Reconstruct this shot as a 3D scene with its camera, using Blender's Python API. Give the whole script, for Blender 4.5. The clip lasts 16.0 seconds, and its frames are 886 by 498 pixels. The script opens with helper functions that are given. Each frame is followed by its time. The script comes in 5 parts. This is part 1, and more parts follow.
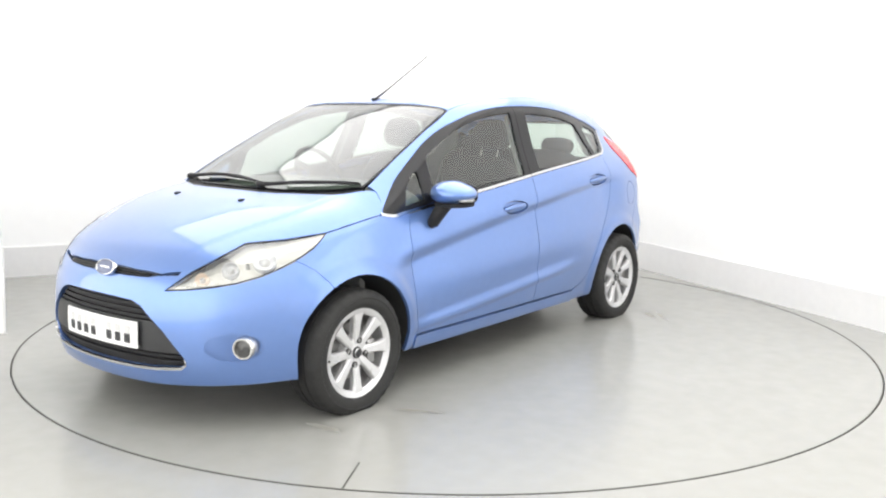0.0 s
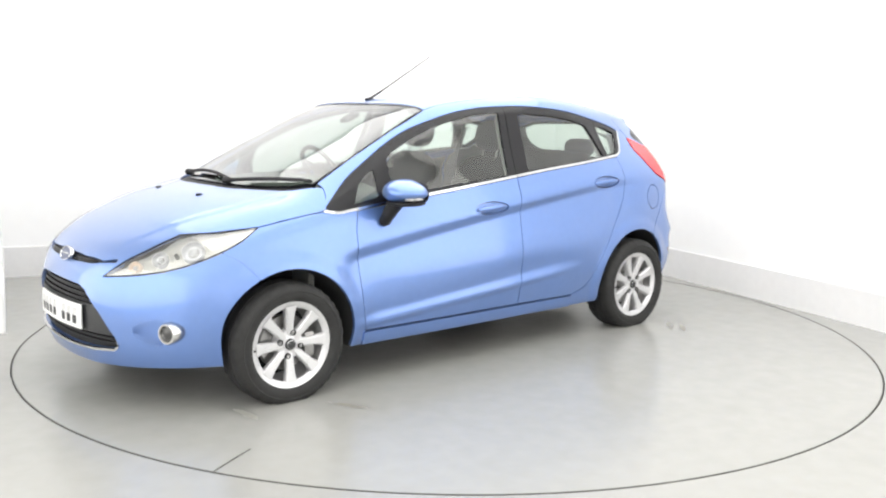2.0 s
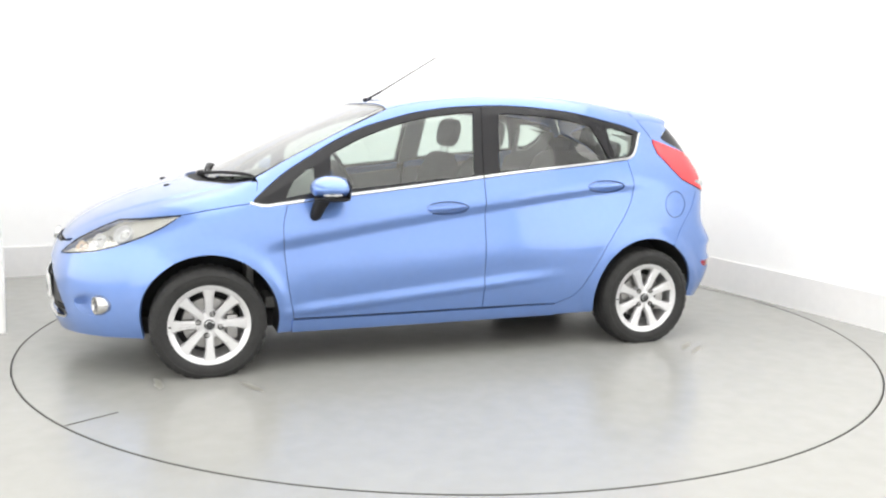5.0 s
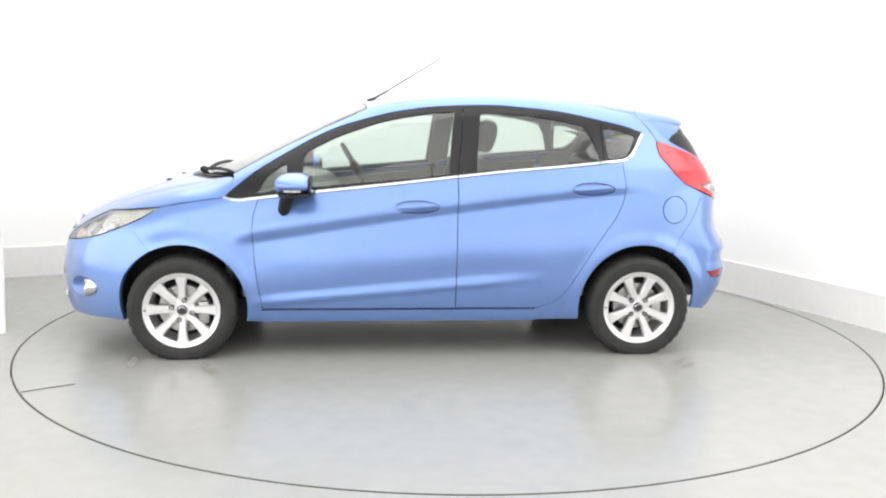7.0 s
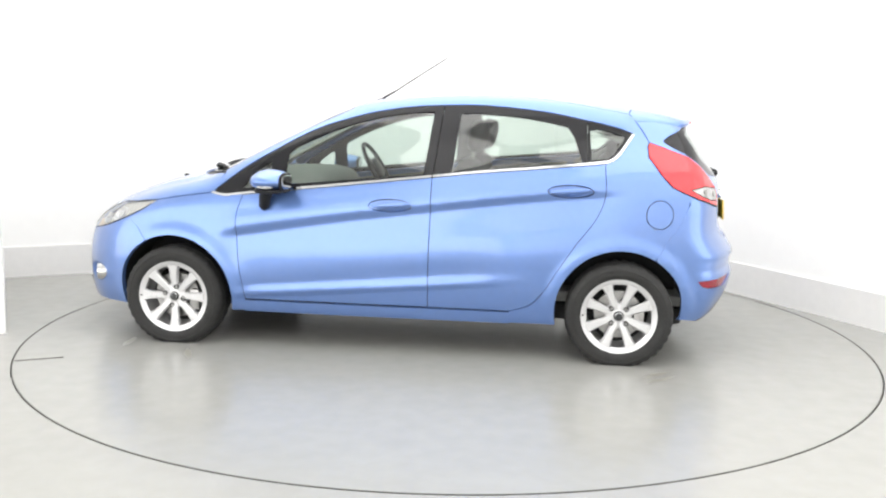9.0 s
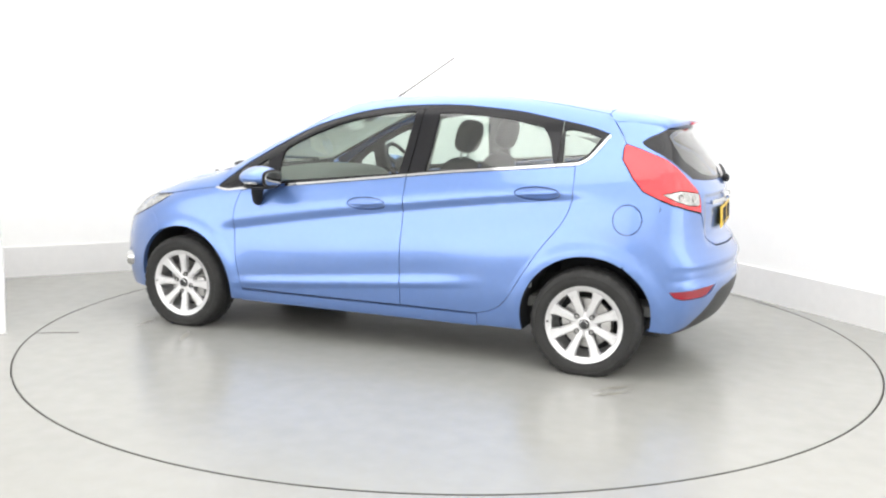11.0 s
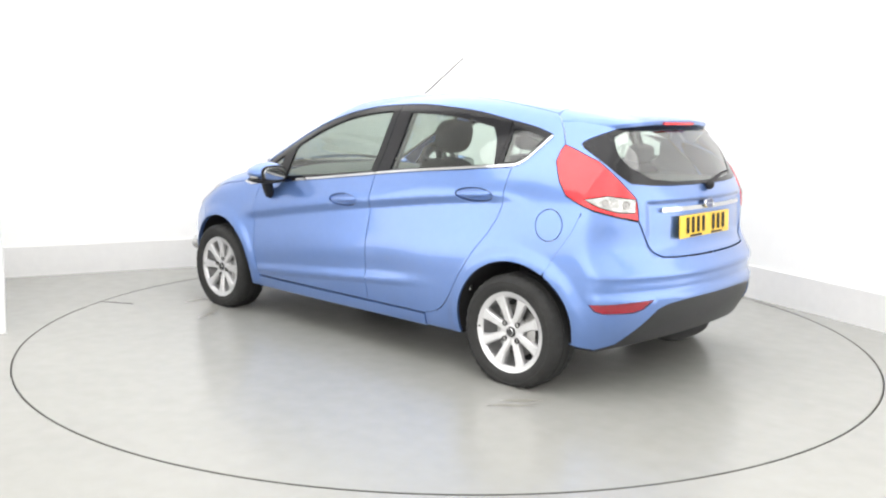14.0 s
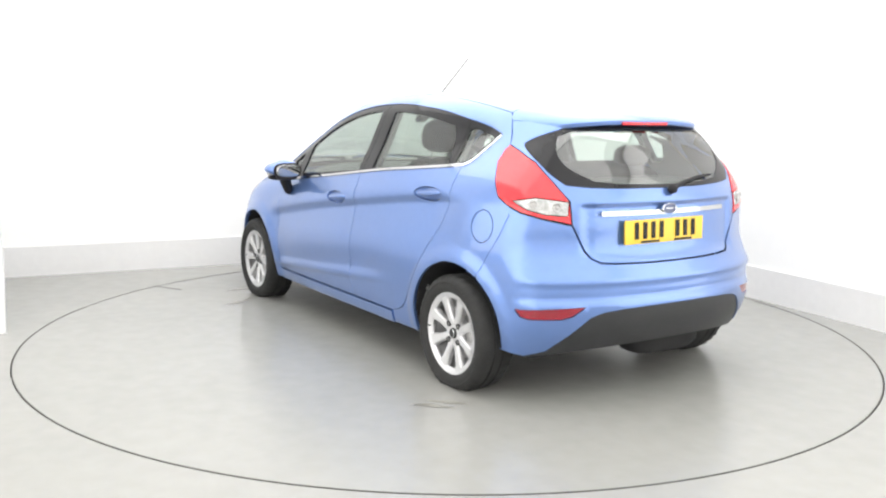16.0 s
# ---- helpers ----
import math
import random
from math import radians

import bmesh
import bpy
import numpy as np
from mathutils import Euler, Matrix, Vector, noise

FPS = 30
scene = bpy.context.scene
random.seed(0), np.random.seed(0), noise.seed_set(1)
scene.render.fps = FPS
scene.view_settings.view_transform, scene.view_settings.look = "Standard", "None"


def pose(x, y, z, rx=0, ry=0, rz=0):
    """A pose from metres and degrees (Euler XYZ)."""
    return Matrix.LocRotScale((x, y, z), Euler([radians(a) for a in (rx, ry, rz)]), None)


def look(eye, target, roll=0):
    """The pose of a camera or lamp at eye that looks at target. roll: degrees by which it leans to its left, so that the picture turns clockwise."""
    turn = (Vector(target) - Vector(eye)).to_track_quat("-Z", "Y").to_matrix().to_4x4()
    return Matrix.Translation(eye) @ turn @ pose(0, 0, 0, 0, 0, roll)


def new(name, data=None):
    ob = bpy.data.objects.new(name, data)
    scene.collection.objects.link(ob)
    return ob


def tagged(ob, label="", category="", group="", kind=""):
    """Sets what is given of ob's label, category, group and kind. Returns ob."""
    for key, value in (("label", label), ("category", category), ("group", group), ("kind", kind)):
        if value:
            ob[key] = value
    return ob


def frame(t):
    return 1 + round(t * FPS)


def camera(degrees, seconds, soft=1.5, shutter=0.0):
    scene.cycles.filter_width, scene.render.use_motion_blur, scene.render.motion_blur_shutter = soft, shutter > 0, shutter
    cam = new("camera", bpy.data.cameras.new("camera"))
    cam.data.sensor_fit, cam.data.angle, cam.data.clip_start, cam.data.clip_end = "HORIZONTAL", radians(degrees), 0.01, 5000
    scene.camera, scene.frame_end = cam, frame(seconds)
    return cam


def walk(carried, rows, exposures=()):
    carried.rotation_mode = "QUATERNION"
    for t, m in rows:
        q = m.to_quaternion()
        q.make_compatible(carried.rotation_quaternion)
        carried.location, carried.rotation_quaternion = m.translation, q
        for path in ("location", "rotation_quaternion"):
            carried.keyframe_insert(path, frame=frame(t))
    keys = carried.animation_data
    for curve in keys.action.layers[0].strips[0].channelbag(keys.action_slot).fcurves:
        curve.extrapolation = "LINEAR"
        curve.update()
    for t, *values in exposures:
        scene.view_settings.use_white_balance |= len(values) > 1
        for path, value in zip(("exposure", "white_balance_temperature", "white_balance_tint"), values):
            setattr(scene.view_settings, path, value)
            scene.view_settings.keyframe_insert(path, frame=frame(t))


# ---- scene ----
# ---- camera: on a stand outside the turning plate, never moved ----
cam = camera(52.69, 16.0, soft=2.2)
EYE = pose(-0.0334, -5.4251, 1.3397, 81.147, 0, 0) @ pose(0, 0, 0, 0, 0, 0.975)
walk(cam, [(0.0, EYE), (16.0, EYE)])

# heading of the car on the plate, in degrees, by the second
TURN = [(0, 232.21), (0.5, 230.24), (1, 227.15), (1.5, 223.80), (2, 220.23), (2.5, 216.80), (3, 213.43), (3.5, 209.95), (4, 206.39), (6.5, 189.80), (7, 186.11), (7.5, 182.95), (8, 179.76), (8.5, 176.13), (9, 172.51), (11.5, 154.86), (12, 151.42), (12.5, 147.98), (13, 144.51), (13.5, 141.08), (14, 137.49), (14.5, 134.10), (15, 130.62), (15.5, 127.23), (16, 123.64)]
PIVOT = (-0.2436, 0.1844)  # the plate's centre in the car's own plan
PLATE = 2.448  # radius of the plate

from mathutils.geometry import delaunay_2d_cdt

# ---- light: white booth under ceiling light panels ----
world = bpy.data.worlds.new("world")
scene.world = world
world.use_nodes = True
world.node_tree.nodes["Background"].inputs[0].default_value = (1.0, 1.0, 1.0, 1)
world.node_tree.nodes["Background"].inputs[1].default_value = 0.3
scene.view_settings.exposure = 0.0
E1, E2 = Vector((0.8983, 0.4394, 0)), Vector((-0.4394, 0.8983, 0))  # the booth's two directions
BOOTH = math.degrees(math.atan2(E1.y, E1.x))


def booth(a, b, z):
    return E1 * a + E2 * b + Vector((0, 0, z))


def ceiling_lamp(a, b, sx, sy, power):
    data = bpy.data.lights.new("ceiling_panel_light", "AREA")
    data.shape, data.size, data.size_y, data.energy = "RECTANGLE", sx, sy, power
    data.color = (1.0, 0.985, 0.96)
    ob = new("ceiling_panel_light", data)
    p = booth(a, b, 3.36)
    ob.matrix_world = pose(p.x, p.y, p.z, 0, 0, BOOTH)
    return ob


for a, b, sx, sy, power in ((0.02, 0.18, 4.8, 4.9, 182), (-1.7, -5.2, 7.2, 5.6, 150)):
    ceiling_lamp(a, b, sx, sy, power)

# unseen fill lamps added along the walls beside and behind the camera


def fill_lamp(a, b, toward_a, toward_b, length, power):
    data = bpy.data.lights.new("added_fill_light", "AREA")
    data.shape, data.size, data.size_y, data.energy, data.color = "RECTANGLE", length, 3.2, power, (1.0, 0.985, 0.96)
    new("added_fill_light", data).matrix_world = look(booth(a, b, 1.75), booth(toward_a, toward_b, 1.75))


fill_lamp(-1.7, -8.42, -1.7, 0, 8.2, 40)
fill_lamp(-5.93, -2.9, 0, -2.9, 10.8, 235)
fill_lamp(2.44, -5.0, 0, -5.0, 5.4, 85)


# ---- materials ----
def material(name, color, rough=0.5, metal=0.0, coat=0.0, spread=0.0, scale=8.0, bump=0.0, bump_scale=60.0, rough_spread=0.0, **extra):
    """A Principled material with colour and roughness that vary at two scales, and fine relief."""
    mat = bpy.data.materials.new(name)
    mat.use_nodes = True
    nt = mat.node_tree
    p = nt.nodes["Principled BSDF"]
    p.inputs["Base Color"].default_value = (*color, 1)
    p.inputs["Roughness"].default_value = rough
    p.inputs["Metallic"].default_value = metal
    p.inputs["Coat Weight"].default_value = coat
    p.inputs["Coat Roughness"].default_value = 0.055
    for key, value in extra.items():
        p.inputs[key.replace("_", " ")].default_value = value
    co = nt.nodes.new("ShaderNodeTexCoord")
    if spread or rough_spread:
        big, fine = nt.nodes.new("ShaderNodeTexNoise"), nt.nodes.new("ShaderNodeTexNoise")
        big.inputs["Scale"].default_value, fine.inputs["Scale"].default_value = scale, scale * 9
        big.inputs["Detail"].default_value = 6
        both = nt.nodes.new("ShaderNodeMath")
        both.operation = "ADD"
        for n, s in ((big, 0), (fine, 1)):
            nt.links.new(co.outputs["Object"], n.inputs["Vector"])
            nt.links.new(n.outputs["Fac"], both.inputs[s])
        for amount, socket, mid in ((spread, "Base Color", None), (rough_spread, "Roughness", rough)):
            if not amount:
                continue
            m = nt.nodes.new("ShaderNodeMapRange")
            m.inputs["From Min"].default_value, m.inputs["From Max"].default_value = 0.6, 1.4
            nt.links.new(both.outputs[0], m.inputs["Value"])
            if mid is None:
                m.inputs["To Min"].default_value, m.inputs["To Max"].default_value = 1 - amount, 1 + amount
                v = nt.nodes.new("ShaderNodeVectorMath")
                v.operation = "SCALE"
                v.inputs[0].default_value = color
                nt.links.new(m.outputs["Result"], v.inputs["Scale"])
                nt.links.new(v.outputs[0], p.inputs[socket])
            else:
                m.inputs["To Min"].default_value, m.inputs["To Max"].default_value = max(0.01, mid - amount), mid + amount
                nt.links.new(m.outputs["Result"], p.inputs[socket])
    if bump:
        n = nt.nodes.new("ShaderNodeTexNoise")
        n.inputs["Scale"].default_value = bump_scale
        n.inputs["Detail"].default_value = 4
        b = nt.nodes.new("ShaderNodeBump")
        b.inputs["Strength"].default_value, b.inputs["Distance"].default_value = bump, 0.004
        nt.links.new(co.outputs["Object"], n.inputs["Vector"])
        nt.links.new(n.outputs["Fac"], b.inputs["Height"])
        nt.links.new(b.outputs["Normal"], p.inputs["Normal"])
    return mat


def glass_material(name, tint, rough=0.0, least=0.13):
    mat = bpy.data.materials.new(name)
    mat.use_nodes = True
    nt = mat.node_tree
    nt.nodes.remove(nt.nodes["Principled BSDF"])
    clear, gloss, mix = nt.nodes.new("ShaderNodeBsdfTransparent"), nt.nodes.new("ShaderNodeBsdfGlossy"), nt.nodes.new("ShaderNodeMixShader")
    clear.inputs[0].default_value = (*tint, 1)
    gloss.inputs[0].default_value, gloss.inputs[1].default_value = (1, 1, 1, 1), 0.015 + rough
    # two-sided thin sheet: the gloss grows from its least face on to full at a glance
    face, power, span = nt.nodes.new("ShaderNodeLayerWeight"), nt.nodes.new("ShaderNodeMath"), nt.nodes.new("ShaderNodeMapRange")
    face.inputs["Blend"].default_value = 0.5
    power.operation = "POWER"
    power.inputs[1].default_value = 4.5
    span.inputs["To Min"].default_value, span.inputs["To Max"].default_value = least, 1.0
    nt.links.new(face.outputs["Facing"], power.inputs[0])
    nt.links.new(power.outputs[0], span.inputs["Value"])
    nt.links.new(span.outputs["Result"], mix.inputs[0])
    nt.links.new(clear.outputs[0], mix.inputs[1])
    nt.links.new(gloss.outputs[0], mix.inputs[2])
    nt.links.new(mix.outputs[0], nt.nodes["Material Output"].inputs[0])
    return mat


PAINT = material("blue_metallic_paint", (0.128, 0.229, 0.525), 0.32, 0.66, 1.0, spread=0.03, scale=3, bump=0.004, bump_scale=900, Coat_IOR=1.52, Coat_Roughness=0.045)
BLACK = material("black_plastic", (0.014, 0.014, 0.016), 0.6, Specular_IOR_Level=0.3, spread=0.2, scale=20, bump=0.05, bump_scale=400)
GLOSSBLACK = material("gloss_black", (0.010, 0.010, 0.012), 0.14, Specular_IOR_Level=0.3, spread=0.1, scale=12)
GREYPLASTIC = material("dark_grey_plastic", (0.024, 0.025, 0.027), 0.45, spread=0.15, scale=25, bump=0.06, bump_scale=500)
RUBBER = material("tyre_rubber", (0.026, 0.026, 0.026), 0.72, Specular_IOR_Level=0.3, spread=0.25, scale=14, bump=0.15, bump_scale=220)
ALLOY = material("silver_alloy", (0.62, 0.62, 0.63), 0.32, 0.5, spread=0.05, scale=20, rough_spread=0.06)
STEEL = material("brake_steel", (0.36, 0.355, 0.35), 0.35, 0.9, spread=0.2, scale=30)
MIRROR = material("mirror_glass", (0.35, 0.36, 0.37), 0.05, 1.0, rough_spread=0.02, scale=10)
CHROME = material("chrome", (0.60, 0.61, 0.62), 0.08, 1.0, rough_spread=0.03, scale=10)
REDLENS = material("red_lens", (0.72, 0.034, 0.045), 0.12, 0.0, 0.3, spread=0.12, scale=18)
DEEPRED = material("dark_red_reflector", (0.26, 0.008, 0.022), 0.15, 0.0, 0.5, spread=0.25, scale=60)
CLEARLAMP = material("clear_lamp_lens", (0.42, 0.42, 0.415), 0.12, 0.3, 0.6, spread=0.7, scale=45)
LAMPBOWL = material("pale_lamp_bowl", (0.50, 0.488, 0.445), 0.24, 0.35, spread=0.3, scale=26)
LAMPGREY = material("dim_lamp_glass", (0.05, 0.05, 0.05), 0.15, 0.0, 0.3, spread=0.4, scale=60)
SATIN = material("satin_bezel", (0.58, 0.58, 0.57), 0.22, 0.9, spread=0.15, scale=40)
BADGE = material("badge_blue_grey", (0.09, 0.11, 0.19), 0.35, 0.1, 0.2, spread=0.1, scale=40)
AMBER = material("amber_bulb", (0.74, 0.60, 0.48), 0.25, 0.1, spread=0.1, scale=20)
YELLOW = material("yellow_plate", (0.82, 0.54, 0.05), 0.35, spread=0.06, scale=15)
WHITEPLATE = material("white_plate", (0.82, 0.82, 0.82), 0.3, spread=0.05, scale=15)
PALEBAR = material("pale_grey_bar", (0.58, 0.58, 0.58), 0.4, spread=0.05, scale=20)
CLOTH = material("charcoal_cloth", (0.022, 0.023, 0.025), 0.9, Specular_IOR_Level=0.12, spread=0.25, scale=30, bump=0.06, bump_scale=350)
TRIM = material("interior_trim", (0.2, 0.204, 0.198), 0.7, spread=0.15, scale=15, bump=0.15, bump_scale=300)
LINING = material("pale_headlining", (0.5, 0.5, 0.48), 0.9, spread=0.05, scale=10, bump=0.2, bump_scale=300)
# also colours the sheets that stand in for shade in intake and wheels
UNDER = material("underseal_and_shade_dark", (0.02, 0.02, 0.021), 0.85, spread=0.3, scale=10, bump=0.2, bump_scale=80)
GLASS = glass_material("window_glass", (0.74, 0.82, 0.77), least=0.085)
# tint set well below real glass, to dim the bright view through it
SCREENGLASS = glass_material("dimmed_screen_glass", (0.45, 0.51, 0.465), least=0.13)
REARGLASS = glass_material("rear_screen_glass", (0.70, 0.78, 0.73), least=0.15)
LAMPGLASS = glass_material("lamp_cover", (0.95, 0.96, 0.96))
WALLPAINT = material("white_wall_paint", (0.9, 0.9, 0.895), 0.6, spread=0.015, scale=1.3, bump=0.03, bump_scale=90)
SKIRT = material("painted_kickboard", (0.76, 0.757, 0.752), 0.45, spread=0.03, scale=2.0, bump=0.04, bump_scale=60)
FLOORPAINT = material("glossy_grey_floor_paint", (0.318, 0.317, 0.30), 0.24, spread=0.05, scale=1.1, rough_spread=0.03)
DARKGAP = material("dark_gap", (0.085, 0.085, 0.078), 0.8, spread=0.3, scale=9)
MARK = material("grubby_floor_mark", (0.27, 0.263, 0.235), 0.3, spread=0.2, scale=18)


# ---- mesh helpers ----
def part(name, bm, mat, parent=None, label="", smooth=True):
    """Links a bmesh as one mesh object under a thing or a part."""
    me = bpy.data.meshes.new(name)
    bm.normal_update()
    bm.to_mesh(me)
    bm.free()
    return mesh_part(name, me, mat, parent, label, smooth)


def mesh_part(name, me, mat, parent=None, label="", smooth=True):
    me.materials.append(mat)
    if smooth:
        me.shade_smooth()
        me.set_sharp_from_angle(angle=radians(38))
    ob = new(name, me)
    ob.parent = parent
    if label:
        tagged(ob, label)
    return ob


def box(bm, size, m=Matrix(), bevel=0.0, segments=2):
    made = bmesh.ops.create_cube(bm, size=1, matrix=m @ Matrix.Diagonal((*size, 1)))
    if bevel:
        edges = {e for v in made["verts"] for e in v.link_edges}
        bmesh.ops.bevel(bm, geom=list(edges), offset=bevel, segments=segments, profile=0.6, affect="EDGES")
    return bm


def lathe(bm, profile, m=Matrix(), n=48):
    """Turns (radius, height) pairs round the local z axis."""
    rings = [[bm.verts.new(m @ Vector((r * math.cos(2 * math.pi * i / n), r * math.sin(2 * math.pi * i / n), h))) for i in range(n)] for r, h in profile]
    for a, b in zip(rings, rings[1:]):
        for i in range(n):
            bm.faces.new((a[i], a[(i + 1) % n], b[(i + 1) % n], b[i]))
    return rings


def tube(bm, path, radius, n=10, ends=True):
    """A round bar along a path; radius: one number or one for each point."""
    path = [Vector(p) for p in path]
    radii = radius if isinstance(radius, (list, tuple)) else [radius] * len(path)
    rings = []
    for i, p in enumerate(path):
        way = (path[min(i + 1, len(path) - 1)] - path[max(i - 1, 0)]).normalized()
        q = way.to_track_quat("Z", "Y").to_matrix()
        rings.append([bm.verts.new(p + q @ Vector((radii[i] * math.cos(2 * math.pi * k / n), radii[i] * math.sin(2 * math.pi * k / n), 0))) for k in range(n)])
    for a, b in zip(rings, rings[1:]):
        for k in range(n):
            bm.faces.new((a[k], a[(k + 1) % n], b[(k + 1) % n], b[k]))
    if ends:
        bm.faces.new(rings[0][::-1])
        bm.faces.new(rings[-1])
    return rings


def ball(bm, size, m=Matrix(), power=2.0, nu=24, nv=14):
    """A rounded lump; a power above 2 makes it boxier."""
    def s(v):
        return math.copysign(abs(v) ** (2 / power), v)
    rows = []
    for j in range(1, nv):
        b = -math.pi / 2 + math.pi * j / nv
        rows.append([bm.verts.new(m @ Vector((size[0] * s(math.cos(b)) * s(math.cos(2 * math.pi * i / nu)), size[1] * s(math.cos(b)) * s(math.sin(2 * math.pi * i / nu)), size[2] * s(math.sin(b))))) for i in range(nu)])
    lo, hi = bm.verts.new(m @ Vector((0, 0, -size[2]))), bm.verts.new(m @ Vector((0, 0, size[2])))
    for a, c in zip(rows, rows[1:]):
        for i in range(nu):
            bm.faces.new((a[i], a[(i + 1) % nu], c[(i + 1) % nu], c[i]))
    for i in range(nu):
        bm.faces.new((rows[0][(i + 1) % nu], rows[0][i], lo))
        bm.faces.new((rows[-1][i], rows[-1][(i + 1) % nu], hi))
    return bm


# ---- panels cut out of the body surface ----
def spaced(points, gap):
    """A polyline walked in even steps, with its corners kept."""
    pts = np.asarray(points, float)
    out = []
    for a, b in zip(pts, pts[1:]):
        n = max(1, int(round(np.linalg.norm(b - a) / gap)))
        out += [a + (b - a) * i / n for i in range(n)]
    out.append(pts[-1])
    return np.array(out)


def bend(points, n=8):
    """A smooth polyline through the points."""
    p = np.asarray(points, float)
    p = np.vstack([2 * p[0] - p[1], p, 2 * p[-1] - p[-2]])
    out = []
    for i in range(1, len(p) - 2):
        for t in np.linspace(0, 1, n, endpoint=False):
            a, b, c, e = p[i - 1], p[i], p[i + 1], p[i + 2]
            out.append(0.5 * (2 * b + (c - a) * t + (2 * a - 5 * b + 4 * c - e) * t * t + (3 * b - a - 3 * c + e) * t ** 3))
    out.append(p[-2])
    return np.array(out)


def inside(pts, loop):
    x, y = pts[:, 0], pts[:, 1]
    hit = np.zeros(len(pts), bool)
    for (ax, ay), (bx, by) in zip(loop, np.roll(loop, -1, 0)):
        cross = (ay > y) != (by > y)
        hit ^= cross & (x < (bx - ax) * (y - ay) / (by - ay + 1e-15) + ax)
    return hit


def far_from(pts, loop, gap):
    keep = np.ones(len(pts), bool)
    for a, b in zip(loop, np.roll(loop, -1, 0)):
        ab = b - a
        t = np.clip(((pts - a) @ ab) / (ab @ ab + 1e-15), 0, 1)
        keep &= np.linalg.norm(pts - (a + t[:, None] * ab), axis=1) > gap
    return keep


def shrunk(loop, by):
    area = np.sum(loop[:, 0] * np.roll(loop[:, 1], -1) - np.roll(loop[:, 0], -1) * loop[:, 1])
    way = np.roll(loop, -1, 0) - np.roll(loop, 1, 0)
    n = np.stack([-way[:, 1], way[:, 0]], 1) / (np.linalg.norm(way, axis=1)[:, None] + 1e-12)
    return loop + n * by * np.sign(area)


def normals_at(p):
    e = 1e-3
    g = np.stack([body(p[:, 0] + e, p[:, 1], p[:, 2]) - body(p[:, 0] - e, p[:, 1], p[:, 2]),
                  body(p[:, 0], p[:, 1] + e, p[:, 2]) - body(p[:, 0], p[:, 1] - e, p[:, 2]),
                  body(p[:, 0], p[:, 1], p[:, 2] + e) - body(p[:, 0], p[:, 1], p[:, 2] - e)], 1)
    return g / np.linalg.norm(g, axis=1)[:, None]


def clean(loop, gap):
    out = [loop[0]]
    for p in loop[1:]:
        if np.linalg.norm(p - out[-1]) > gap:
            out.append(p)
    if np.linalg.norm(out[0] - out[-1]) < gap:
        out.pop()
    return np.array(out)


